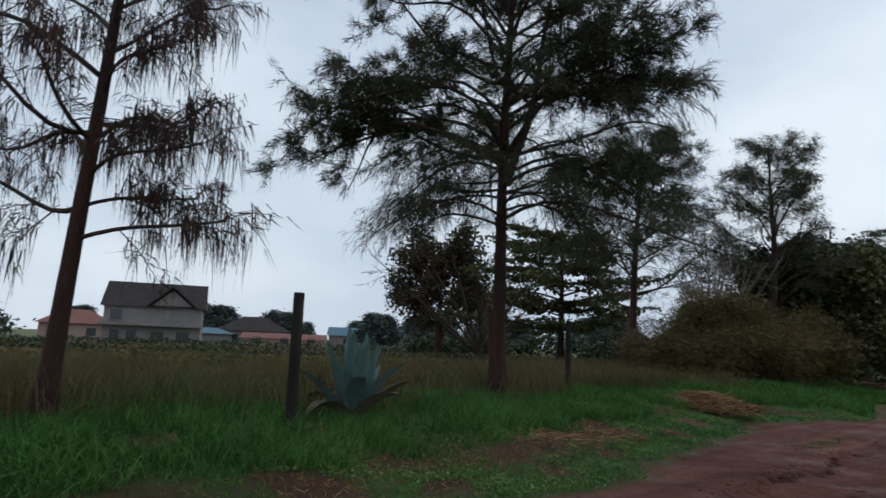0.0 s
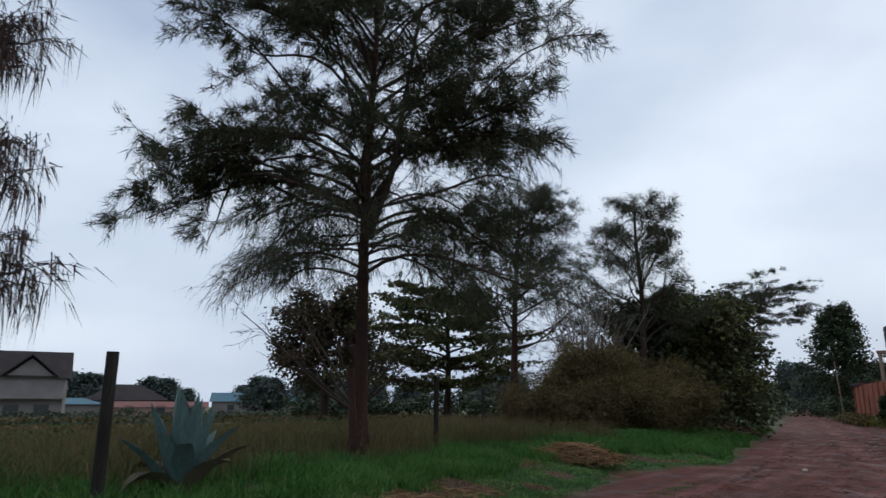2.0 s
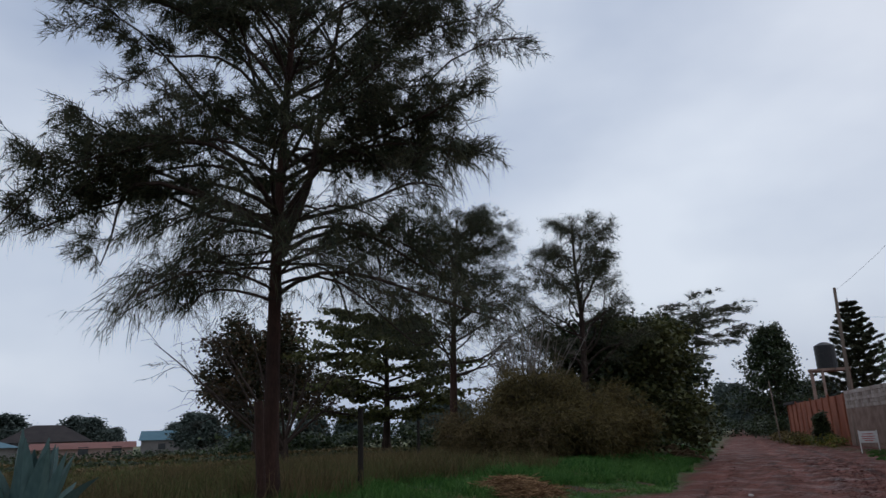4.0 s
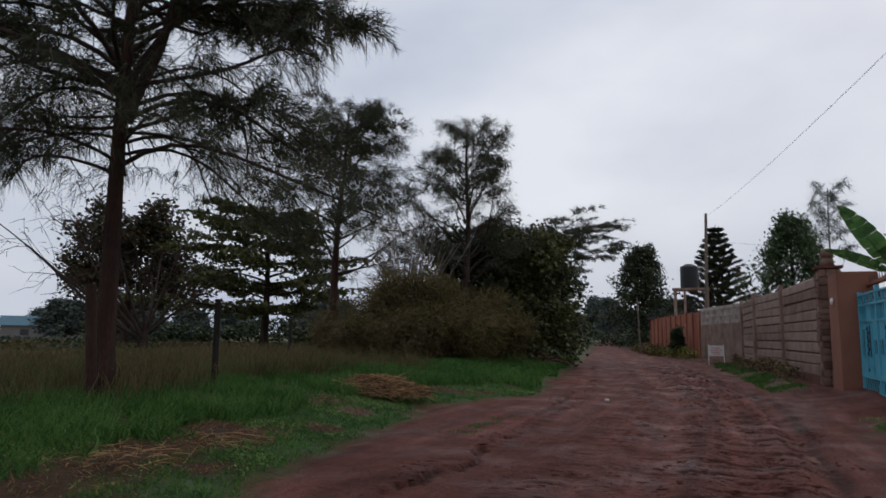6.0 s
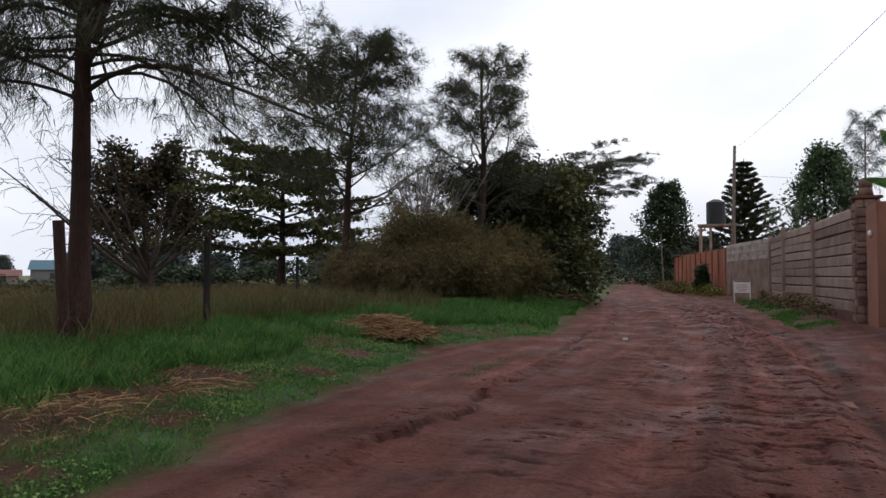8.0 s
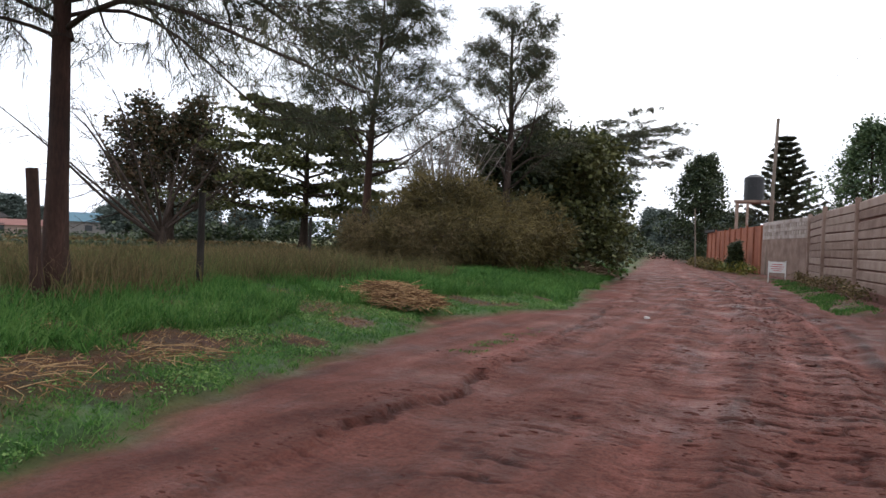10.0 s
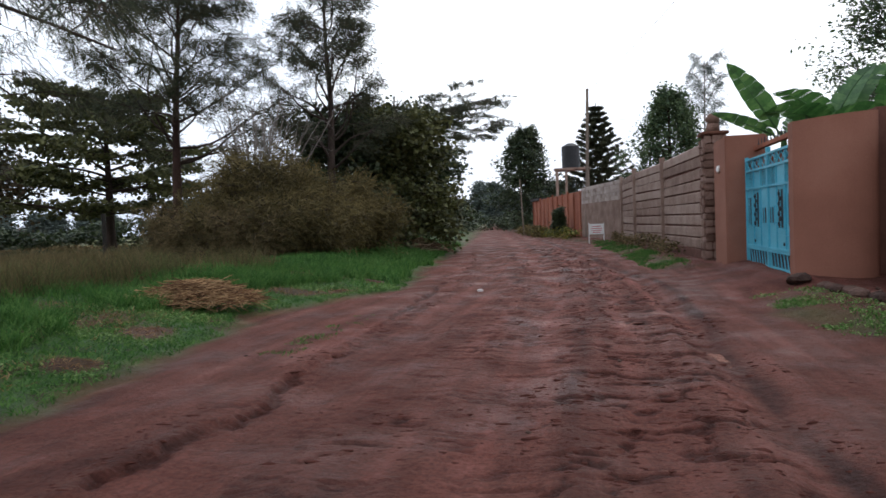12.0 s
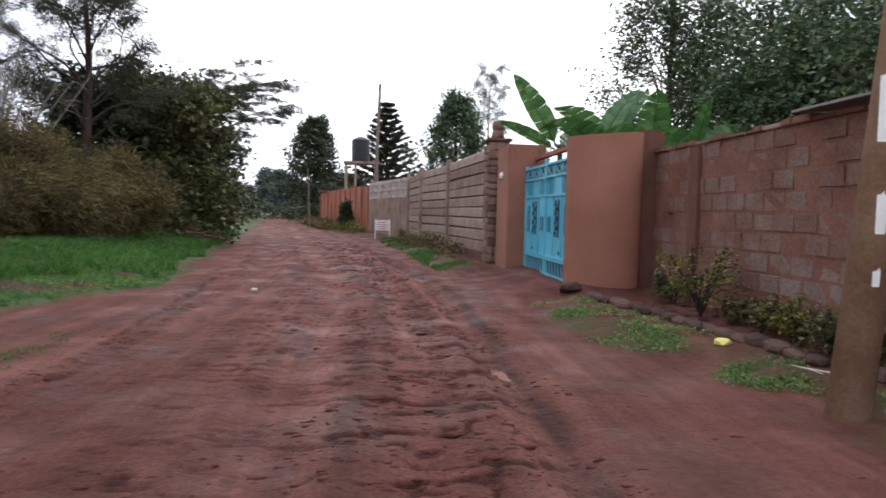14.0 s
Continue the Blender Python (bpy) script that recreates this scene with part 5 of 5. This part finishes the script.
# ---------- far houses over the field ----------
def gable(bm, x0, x1, y0, y1, z0, z1, over=0.4):
    x0, x1, y0, y1 = x0 - over, x1 + over, y0 - over, y1 + over
    ym = (y0 + y1) / 2
    v = [bm.verts.new(p) for p in ((x0, y0, z0), (x1, y0, z0), (x1, y1, z0), (x0, y1, z0), (x0, ym, z1), (x1, ym, z1))]
    for q in ((0, 1, 5, 4), (2, 3, 4, 5), (1, 2, 5), (3, 0, 4), (3, 2, 1, 0)):
        bm.faces.new([v[i] for i in q])
    return bm


def hip(bm, x0, x1, y0, y1, z0, z1, over=0.5, inset=0.35):
    x0, x1, y0, y1 = x0 - over, x1 + over, y0 - over, y1 + over
    ym, k = (y0 + y1) / 2, (x1 - x0) * inset
    v = [bm.verts.new(p) for p in ((x0, y0, z0), (x1, y0, z0), (x1, y1, z0), (x0, y1, z0), (x0 + k, ym, z1), (x1 - k, ym, z1))]
    for q in ((0, 1, 5, 4), (2, 3, 4, 5), (1, 2, 5), (3, 0, 4), (3, 2, 1, 0)):
        bm.faces.new([v[i] for i in q])
    return bm


def house(at, rz, w, dpt, hgt, ridge, wall, roof, label, windows, kind="gable"):
    root = thing("house", (*at, gz(*at) - 0.1), label, "house", "far houses", rz=rz)
    part("wall", box_bm((-w / 2, -dpt / 2, 0), (w / 2, dpt / 2, hgt)), wall, root)
    part("roof", (gable if kind == "gable" else hip)(bmesh.new(), -w / 2, w / 2, -dpt / 2, dpt / 2, hgt, ridge), roof, root)
    for x, z, ww, hh in windows:
        o = part("window", box_bm((x - ww / 2, -dpt / 2 - 0.03, z), (x + ww / 2, -dpt / 2 + 0.05, z + hh)), M_GLASS, root)
        part("sill", box_bm((x - ww / 2 - 0.1, -dpt / 2 - 0.12, z - 0.1), (x + ww / 2 + 0.1, -dpt / 2, z)), wall, o)
    return root


big = house((-82.8, 34.0), 62, 10.6, 8, 4.6, 7.7, M_HOUSE, M_ROOF_DARK, "grey two-storey unfinished house with a dark roof", [(-4, 0.6, 1.0, 1.3), (-2.2, 0.6, 1.0, 1.3), (0.6, 0.6, 1.4, 1.2), (3.4, 0.6, 1.4, 1.2), (-4.0, 3.0, 1.2, 1.2)])
bm = bmesh.new()
for q in (((-0.6, -4.05, 4.5), (4.6, -4.05, 4.5), (2.0, -4.05, 6.7)),):
    bm.faces.new([bm.verts.new(p) for p in q])
ex = bmesh.ops.extrude_face_region(bm, geom=list(bm.faces))
for v in ex["geom"]:
    if isinstance(v, bmesh.types.BMVert):
        v.co.y += 2.5
part("gable_wall", bm, M_HOUSE, big)
for sg in (-1, 1):
    bm = box_bm((0, -4.6, 0), (3.5, 0.5, 0.12), 0, pose(2.0, 0, 7.0, 0, 41, 0 if sg > 0 else 0))
    if sg < 0:
        bm.free()
        bm = box_bm((-3.5, -4.6, 0), (0, 0.5, 0.12), 0, pose(2.0, 0, 7.0, 0, -41, 0))
    part("gable_roof", bm, M_ROOF_DARK, big)
part("balcony", box_bm((-5.6, -5.2, 2.4), (5.6, -4.0, 2.75)), M_HOUSE, big, "pale balcony slab")
house((-105, 32), 70, 9, 7, 2.6, 4.6, M_PINKWALL, M_ROOF_RED, "low house with a red roof across the field", [(-2, 0.9, 1.2, 1.1), (2, 0.9, 1.2, 1.1)], "hip")
house((-99, 49), 60, 7, 7, 1.9, 2.8, M_HOUSE, M_ROOF_BLUE, "low blue-painted house across the field", [(-2, 0.9, 1.2, 1.1)], "hip")
house((-101, 58), 58, 11, 8, 2.6, 5.0, M_HOUSE, M_ROOF_DARK, "low house with a dark hipped roof across the field", [(-3, 0.9, 1.4, 1.1), (2, 0.9, 1.4, 1.1)], "hip")
house((-90, 57), 56, 12, 5, 1.5, 2.3, M_PINKWALL, M_ROOF_RED, "long low pink-walled house across the field", [(-4, 0.7, 1.2, 1.0), (0, 0.7, 1.2, 1.0), (4, 0.7, 1.2, 1.0)])
house((-108, 88), 50, 15, 8, 2.5, 4.2, M_HOUSE, M_ROOF_BLUE, "low house with a pale blue sheet roof across the field", [(-4, 0.9, 1.2, 1.0), (3, 0.9, 1.2, 1.0)])
house((-96, 100), 45, 12, 7, 2.4, 3.6, M_HOUSE, M_ROOF_RED, "low house with a reddish roof across the field", [(-3, 0.9, 1.2, 1.0)])
# dark hedge at the field's far side
def hedge(pts, h, depth, seed, leaf, label, dens=60, size=0.3, name="hedge"):
    rng = np.random.default_rng(seed)
    P = []
    for a, b in zip(pts, pts[1:]):
        L = math.dist(a, b)
        n = int(L * dens)
        s = rng.random(n)
        x, y = a[0] + (b[0] - a[0]) * s + rng.normal(0, depth / 2.5, n), a[1] + (b[1] - a[1]) * s + rng.normal(0, depth / 2.5, n)
        top = h * (0.75 + 0.4 * lumps(x, y, 0.9, 2, 7) + 0.25 * lumps(x, y, 3.0, 11, 7))
        z = height(x, y) + np.clip(top, 0.15, None) * rng.random(n) ** 0.7
        P.append(np.stack([x, y, z], 1))
    v, f = leaves(rng, np.concatenate(P), size)
    tagged(part(name, mesh_from(name, v, f), leaf), label, "hedge", kind="stuff")


# two added leaf screens block sky behind the gate bars and openwork holes
hedge([(6.4, 16.8), (6.9, 20.0), (6.8, 24.5)], 2.9, 0.8, 69, M_LEAF, "added screen of dark leaves inside the gate, blocking the bright sky", 900, 0.14)
hedge([(3.6, 43.5), (2.3, 49.0), (0.9, 54.0)], 3.0, 0.6, 68, M_LEAF, "added screen of dark leaves that keeps the openwork holes dark", 300, 0.2)
hedge([(-48, 44), (-34, 52), (-22, 58), (-14, 62)], 2.4, 2.0, 71, M_LEAF, "dark hedge along the far side of the field", 240, 0.3)
for k, (a, b, h, lf) in enumerate((((-22, 6), (-12, 24), 0.35, M_FIELD), ((-30, 4), (-17, 34), 0.3, M_DRYGRASS), ((-40, 0), (-22, 42), 0.4, M_LEAF), ((-52, -4), (-32, 46), 0.4, M_DRYGRASS), ((-66, -4), (-44, 52), 0.6, M_LEAF), ((-80, 4), (-62, 62), 1.1, M_LEAF))):
    hedge([a, b], h, 0.8, 170 + k, lf, "low ragged strip of growth between field plots", 90, 0.14 + 0.02 * k, "field_strip")
hedge([(-30, 112), (-18, 116), (-6, 118)], 3.0, 2.5, 180, M_LEAF, "dark growth where the road bends out of sight", 160, 0.3)
hedge([(-92, 20), (-96, 10), (-100, -10)], 4.0, 3.0, 72, M_LEAF, "dark trees beside the houses", 120, 0.5)
hedge([(-20, 60), (-18, 90), (-24, 130)], 4.0, 4.0, 73, M_LEAF, "scrubby roadside growth beyond the bend", 160, 0.4)
hedge([(-12.5, 46), (-13.5, 58), (-16, 75)], 4.5, 2.5, 74, M_LEAF, "dark roadside thicket beyond the thorn tree", 300, 0.25)
hedge([(-6.5, 84), (-9, 104), (-14, 124)], 3.2, 2.5, 75, M_LEAF, "dark roadside thicket at the bend", 200, 0.3)
hedge([(2.6, 27.0), (2.3, 31.5), (1.6, 36.5), (1.3, 41.0)], 0.7, 0.45, 76, M_DRYGRASS, "straggly dry weeds at the foot of the panel wall", 110, 0.09)
hedge([(-0.9, 50.5), (-2.4, 56.5), (-5.2, 68)], 0.8, 0.7, 77, M_YELLOW_LEAF, "low yellowish flowering shrubs along the red wall", 160, 0.12)
hedge([(-3.6, 60), (-5.6, 70), (-7.3, 80)], 1.0, 0.8, 78, M_SCRUB, "weeds along the red wall", 200, 0.14)
tree("cypress_shrub", (-2.1, 55.2), "small dark columnar shrub by the red wall", [(0, 0, 0), (0, 0, 1), (0, 0, 2.2)], 0.05, 0.02, whorls(R0, 0.15, 2.0, 22, 0.7, 0.2, 45, 0.0), 79, ("leaf", 6, 0.12, 0.08), M_BARK, M_LEAF, subs=5, sub_len=0.4, twigs=3, twig_len=0.2)
for at, h, sd, lf in (((4.62, 14.9), 1.05, 81, M_YELLOW_LEAF), ((4.75, 14.3), 0.4, 82, M_SCRUB), ((4.85, 13.0), 0.55, 83, M_YELLOW_LEAF), ((4.7, 12.2), 0.45, 84, M_OLIVE), ((4.85, 16.3), 0.55, 85, M_OLIVE), ((4.75, 13.6), 0.45, 86, M_SCRUB), ((4.6, 11.6), 0.55, 87, M_YELLOW_LEAF)):
    tree("wall_shrub", at, "straggly yellow-green shrub at the foot of the block wall", [(0, 0, 0), (0, 0, 0.1), (0, 0, 0.25)], 0.015, 0.01, [(0.05, R0.uniform(0, 360), h * R0.uniform(0.6, 1.1), R0.uniform(50, 88), 0.1) for _ in range(9)], sd, ("leaf", 2, 0.055, 0.04, 0.35), M_BARK, lf, subs=5, sub_len=0.4, twigs=3, twig_len=0.12, first=0.3, twig_r=0.003)

# ---------- grass, weeds, litter ----------
def blades(name, x0, x1, y0, y1, count, length, width, mat, label, seed, keep, lean=0.45, per=5):
    rng = np.random.default_rng(seed)
    x, y = rng.uniform(x0, x1, count), rng.uniform(y0, y1, count)
    ok = keep(x, y, rng)
    x, y = x[ok], y[ok]
    p = np.repeat(np.stack([x, y, height(x, y) - 0.01], 1), per, 0)
    p[:, :2] += rng.normal(0, 0.03, (len(p), 2))
    d = unit(np.concatenate([rng.normal(0, lean, (len(p), 2)), np.ones((len(p), 1))], 1))
    s = unit(np.cross(d, rng.normal(0, 1, (len(p), 3))))
    ln = rng.uniform(*length, (len(p), 1))
    w = width * rng.uniform(0.6, 1.3, (len(p), 1))
    bend = np.concatenate([rng.normal(0, 0.2, (len(p), 2)), np.full((len(p), 1), -0.12)], 1) * ln
    mid = p + d * ln * 0.55
    v = np.stack([p - s * w, p + s * w, mid + s * w * 0.7, mid - s * w * 0.7, p + d * ln + bend], 1).reshape(-1, 3)
    k = np.arange(len(p))[:, None] * 5
    tri = np.concatenate([k + np.array([[0, 1, 2]]), k + np.array([[0, 2, 3]]), k + np.array([[3, 2, 4]])], 0)
    tagged(part(name, mesh_from(name, v, tri), mat), label, "grass", kind="stuff")


def bank(lo, hi, thin=0.0):
    def keep(x, y, rng):
        u = left_edge(y) - x + 0.45 * lumps(x, y, 2.2, 3, 9)
        bare_spot = bare_bank(x, y)
        return (u > lo) & (u < hi) & (rng.random(len(x)) > np.maximum(thin, bare_spot))
    return keep


blades("short_grass", -9, -3.2, -2.0, 22, 58000, (0.025, 0.11), 0.005, M_GRASS, "short bright green grass on the roadside bank", 91, bank(0.1, 2.6, 0.45), 0.7)
blades("long_grass", -9.5, -5, -3.0, 26, 56000, (0.1, 0.36), 0.006, M_GRASS, "long lush green grass along the fence", 92, lambda x, y, rng: bank(1.5, 4.2, 0.15)(x, y, rng) & (rng.random(len(x)) < smooth_step(0.3, 0.55, cloudy(x * 0.9, y * 0.9, 81.0)) + 0.12), 0.5)
blades("far_grass", -13, -4.5, 20, 46, 30000, (0.12, 0.36), 0.012, M_GRASS, "lush green grass farther along the bank", 93, bank(0.3, 3.6, 0.1))
for name, mt, seed, salt, tall, many in (("dry_weeds", M_DRYGRASS, 94, 83.0, 0.95, 42000), ("green_weeds", M_FIELD, 88, 87.0, 0.75, 42000)):
    blades(name, -15, -7.0, 0, 34, many, (0.15, tall), 0.0055, mt, "clumps of tall straggling weeds along the fence", seed, lambda x, y, rng: (left_edge(y) - x > 3.1 + 0.8 * lumps(x, y, 1.1, 6, 8)) & ((y < 20) | (x < -12.8)) & (rng.random(len(x)) < 0.1 + 0.8 * smooth_step(0.45, 0.62, cloudy(x * 0.7, y * 0.7, salt))), 0.3, 3)
blades("field_grass", -60, -8, -4, 60, 70000, (0.06, 0.22), 0.014, M_FIELD, "rough dull green grass of the open field", 95, lambda x, y, rng: left_edge(y) - x > 4.0, 0.6, 4)
blades("verge_grass", 1.2, 4.6, 10.5, 16.4, 9000, (0.03, 0.09), 0.005, M_GRASS, "short green grass at the wall's foot", 96, lambda x, y, rng: (rng.random(len(x)) < smooth_step(0.36, 0.62, cloudy(x * 2.6, y * 2.6, 91.0))) & (x - right_edge(y) + 0.7 * lumps(x, y, 2.6, 9, 9) > 0.2) & (x - right_edge(y) < 0.75) & (rng.random(len(x)) < 0.7) & (lumps(x, y, 2.4, 27, 8) > -0.14) & (x < 4.5))
blades("verge_grass", -0.5, 2.6, 23.5, 44, 9000, (0.05, 0.16), 0.008, M_GRASS, "short green grass below the panel wall", 97, lambda x, y, rng: (x - right_edge(y) > -0.1) & (x - right_edge(y) < 1.0) & (rng.random(len(x)) < smooth_step(0.36, 0.6, cloudy(x * 1.6, y * 0.9, 95.0))))
blades("tuft_grass", -4.0, -3.0, 11.6, 15.0, 900, (0.02, 0.06), 0.005, M_GRASS, "thin grass on the hump beside the wheel rut", 98, lambda x, y, rng: (np.abs(x - road_axis(y) - 0.55) < 0.2) & (rng.random(len(x)) < smooth_step(0.38, 0.7, cloudy(x * 3, y * 3, 5.0))))

# heaps of cut straw and split wood
def heap(name, at, rx, ry, h, count, length, mat, label, seed, r=0.006):
    rng = np.random.default_rng(seed)
    a, q = rng.uniform(0, 6.283, count), np.sqrt(rng.random(count))
    x, y = rx * q * np.cos(a), ry * q * np.sin(a)
    z = h * (1 - q ** 2) * rng.uniform(0.4, 1.0, count)
    tb = Tubes(4)
    for i in range(count):
        b = rng.uniform(0, 6.283)
        ln = rng.uniform(*length)
        d = np.array([math.cos(b), math.sin(b), rng.normal(0, 0.18)]) * ln / 2
        c = np.array([x[i], y[i], z[i] + 0.02])
        tb.add(np.stack([c - d, c + np.array([0, 0, 0.03 * ln]), c + d]), [r, r, r * 0.6])
    o = part(name, tb.mesh(name), mat)
    o.matrix_basis = pose(at[0], at[1], gz(*at))
    return tagged(o, label, "heap", kind="stuff")


heap("straw_heap", (-6.7, 15.3), 1.15, 0.75, 0.4, 1500, (0.2, 0.7), M_STRAW, "heap of cut brown straw on the grass bank", 5)
heap("straw_patch", (-5.7, 8.9), 0.9, 0.5, 0.06, 150, (0.08, 0.4), M_STRAW, "thin scatter of dry straw on the bank", 6, 0.004)
heap("straw_patch", (-5.6, 7.2), 1.1, 0.6, 0.05, 160, (0.08, 0.4), M_STRAW, "thin scatter of dry straw on the bank", 7, 0.004)
heap("wood_pile", (-7.4, 34.0), 1.2, 0.8, 0.6, 150, (0.3, 0.9), M_WOODCHIP, "heap of split wood and rubble beside the road", 8, 0.035)


def pebble(name, at, s, mat, label, seed):
    rr = random.Random(seed)
    bm = bmesh.new()
    bmesh.ops.create_icosphere(bm, subdivisions=2, radius=1)
    for v in bm.verts:
        v.co *= rr.uniform(0.8, 1.15)
    o = part(name, bm, mat)
    o.matrix_basis = pose(at[0], at[1], gz(*at) + s * 0.25, 0, 0, rr.uniform(0, 360)) @ Matrix.Diagonal((s * 1.3, s, s * 0.6, 1))
    return tagged(o, label, "stone")


pebble("white_stone", (-2.33, 19.1), 0.055, M_STONEWHITE, "small pale stone lying on the road", 1)
pebble("yellow_wrapper", (3.9, 12.95), 0.08, M_WRAPPER, "crumpled yellow plastic wrapper on the verge", 2)
for k in range(26):
    rr = random.Random(100 + k)
    y = rr.uniform(6, 30)
    x = rr.uniform(float(left_edge(y)) + 0.1, float(right_edge(y)) + 0.3)
    pebble("road_stone", (x, y), rr.uniform(0.008, 0.022), M_STONE, "small stone pressed into the mud road", k)["group"] = "stones on the road"
pebble("gate_boulder", (3.55, 17.75), 0.2, M_STONE, "dark boulder beside the gate ramp", 3)

# clods of mud turned up by the wheels
rng = np.random.default_rng(77)
cx, cy = rng.uniform(-9, 3.6, 110000), 4.2 + 34 * rng.random(110000) ** 1.25
off = cx - road_axis(cy)
lane = np.exp(-(((off - 2.6) / 0.35) ** 2)) * 0.5 + np.exp(-(((off - 3.9) / 0.55) ** 2)) + np.exp(-(((off - 4.9) / 0.35) ** 2)) * 0.9 + np.exp(-(((off - 1.1) / 0.14) ** 2)) * 1.2 + np.exp(-(((off - 5.6) / 0.2) ** 2))
okc = (off > 0.2) & (cx < right_edge(cy) - 0.1) & (rng.random(110000) < (0.02 + lane * smooth_step(-0.12, 0.2, lumps(cx, cy, 1.9, 12, 9))) * 0.35)
cx, cy = cx[okc], cy[okc]
ico = bmesh.new()
bmesh.ops.create_icosphere(ico, subdivisions=1, radius=1)
iv = np.array([v.co[:] for v in ico.verts])
fi = np.array([[v.index for v in f.verts] for f in ico.faces])
ico.free()
sz = 0.006 + 0.018 * rng.random(len(cx)) ** 2
cv = iv[None] * rng.uniform(0.45, 1.35, (len(cx), len(iv), 1)) * np.stack([sz * rng.uniform(1.0, 4.0, len(cx)), sz * rng.uniform(0.6, 1.4, len(cx)), sz * 0.7], 1)[:, None, :] + np.stack([cx, cy, height(cx, cy) - 0.2 * sz], 1)[:, None, :]
cf = (fi[None] + (np.arange(len(cx)) * len(iv))[:, None, None]).reshape(-1, 3)
tagged(part("mud_clods", mesh_from("mud_clods", cv.reshape(-1, 3), cf.astype(np.int32)), M_CLOD), "small wet clods of red mud on the road", "mud", kind="stuff")


def clover(name, x0, x1, y0, y1, count, seed, keep, label):
    """Low broad-leaved ground cover."""
    rng = np.random.default_rng(seed)
    x, y = rng.uniform(x0, x1, count), rng.uniform(y0, y1, count)
    ok = keep(x, y, rng)
    x, y = x[ok], y[ok]
    p = np.repeat(np.stack([x, y, height(x, y) + 0.015], 1), 4, 0)
    p += rng.normal(0, 1, p.shape) * np.array([0.06, 0.06, 0.012])
    v, f = leaves(rng, p, 0.027, 0.85, 0.5)
    tagged(part(name, mesh_from(name, v, f), M_CLOVER), label, "ground cover", kind="stuff")


blades("dry_litter", -8, -4, 2, 20, 16000, (0.05, 0.16), 0.004, M_STRAW, "dry straw litter on the bare face of the bank", 111, lambda x, y, rng: (left_edge(y) - x > 0.5) & (left_edge(y) - x < 3.2) & (rng.random(len(x)) < 0.08 + 0.75 * bare_bank(x, y)), 1.6, 2)
clover("clover", -7.5, -3.5, 2, 22, 40000, 101, lambda x, y, rng: bank(0.2, 2.4)(x, y, rng) & (lumps(x, y, 2.7, 16, 9) > -0.02), "low pale-green clover on the roadside bank")
clover("clover", 1.8, 4.4, 10.8, 17.2, 5500, 102, lambda x, y, rng: (rng.random(len(x)) < smooth_step(0.36, 0.62, cloudy(x * 2.6, y * 2.6, 91.0))) & (x - right_edge(y) + 0.6 * lumps(x, y, 2.6, 9, 9) > 0.1) & (x < 3.66 + (17.0 - y) * 0.125) & (lumps(x, y, 2.4, 27, 8) > -0.16), "low pale-green clover beside the kerb stones")
clover("clover", -1, 2.6, 23, 42, 2600, 103, lambda x, y, rng: (x - right_edge(y) > 0) & (x - right_edge(y) < 1.0) & (lumps(x, y, 1.8, 4, 8) > -0.05), "low pale-green clover below the panel wall")

# shallow puddle in the rut
bm = bmesh.new()
ring = [bm.verts.new((0.2 * math.cos(a) * (1 + 0.3 * math.sin(3 * a) + 0.15 * math.sin(7 * a)), 0.42 * math.sin(a) * (1 + 0.2 * math.cos(2 * a) + 0.12 * math.cos(9 * a)), 0)) for a in np.linspace(0, 2 * math.pi, 40, endpoint=False)]
bm.faces.new(ring)
puddle = part("puddle", bm, material("muddy_water", [(0.2, 0.09, 0.068), (0.3, 0.16, 0.125)], 9, 30, 0.12, 0.05, 0.003, spec=0.5))
low_x = min(np.arange(0.9, 1.7, 0.02), key=lambda q: gz(q, 12.2))
puddle.matrix_basis = pose(low_x, 12.2, gz(low_x, 12.2) + 0.008, 0, 0, 6)
tagged(puddle, "shallow muddy puddle in a wheel rut", "puddle")
heap("twig", (4.1, 11.6), 0.12, 0.05, 0.01, 2, (0.3, 0.45), M_STONEWHITE, "pale dry stick lying on the verge", 9, 0.008)
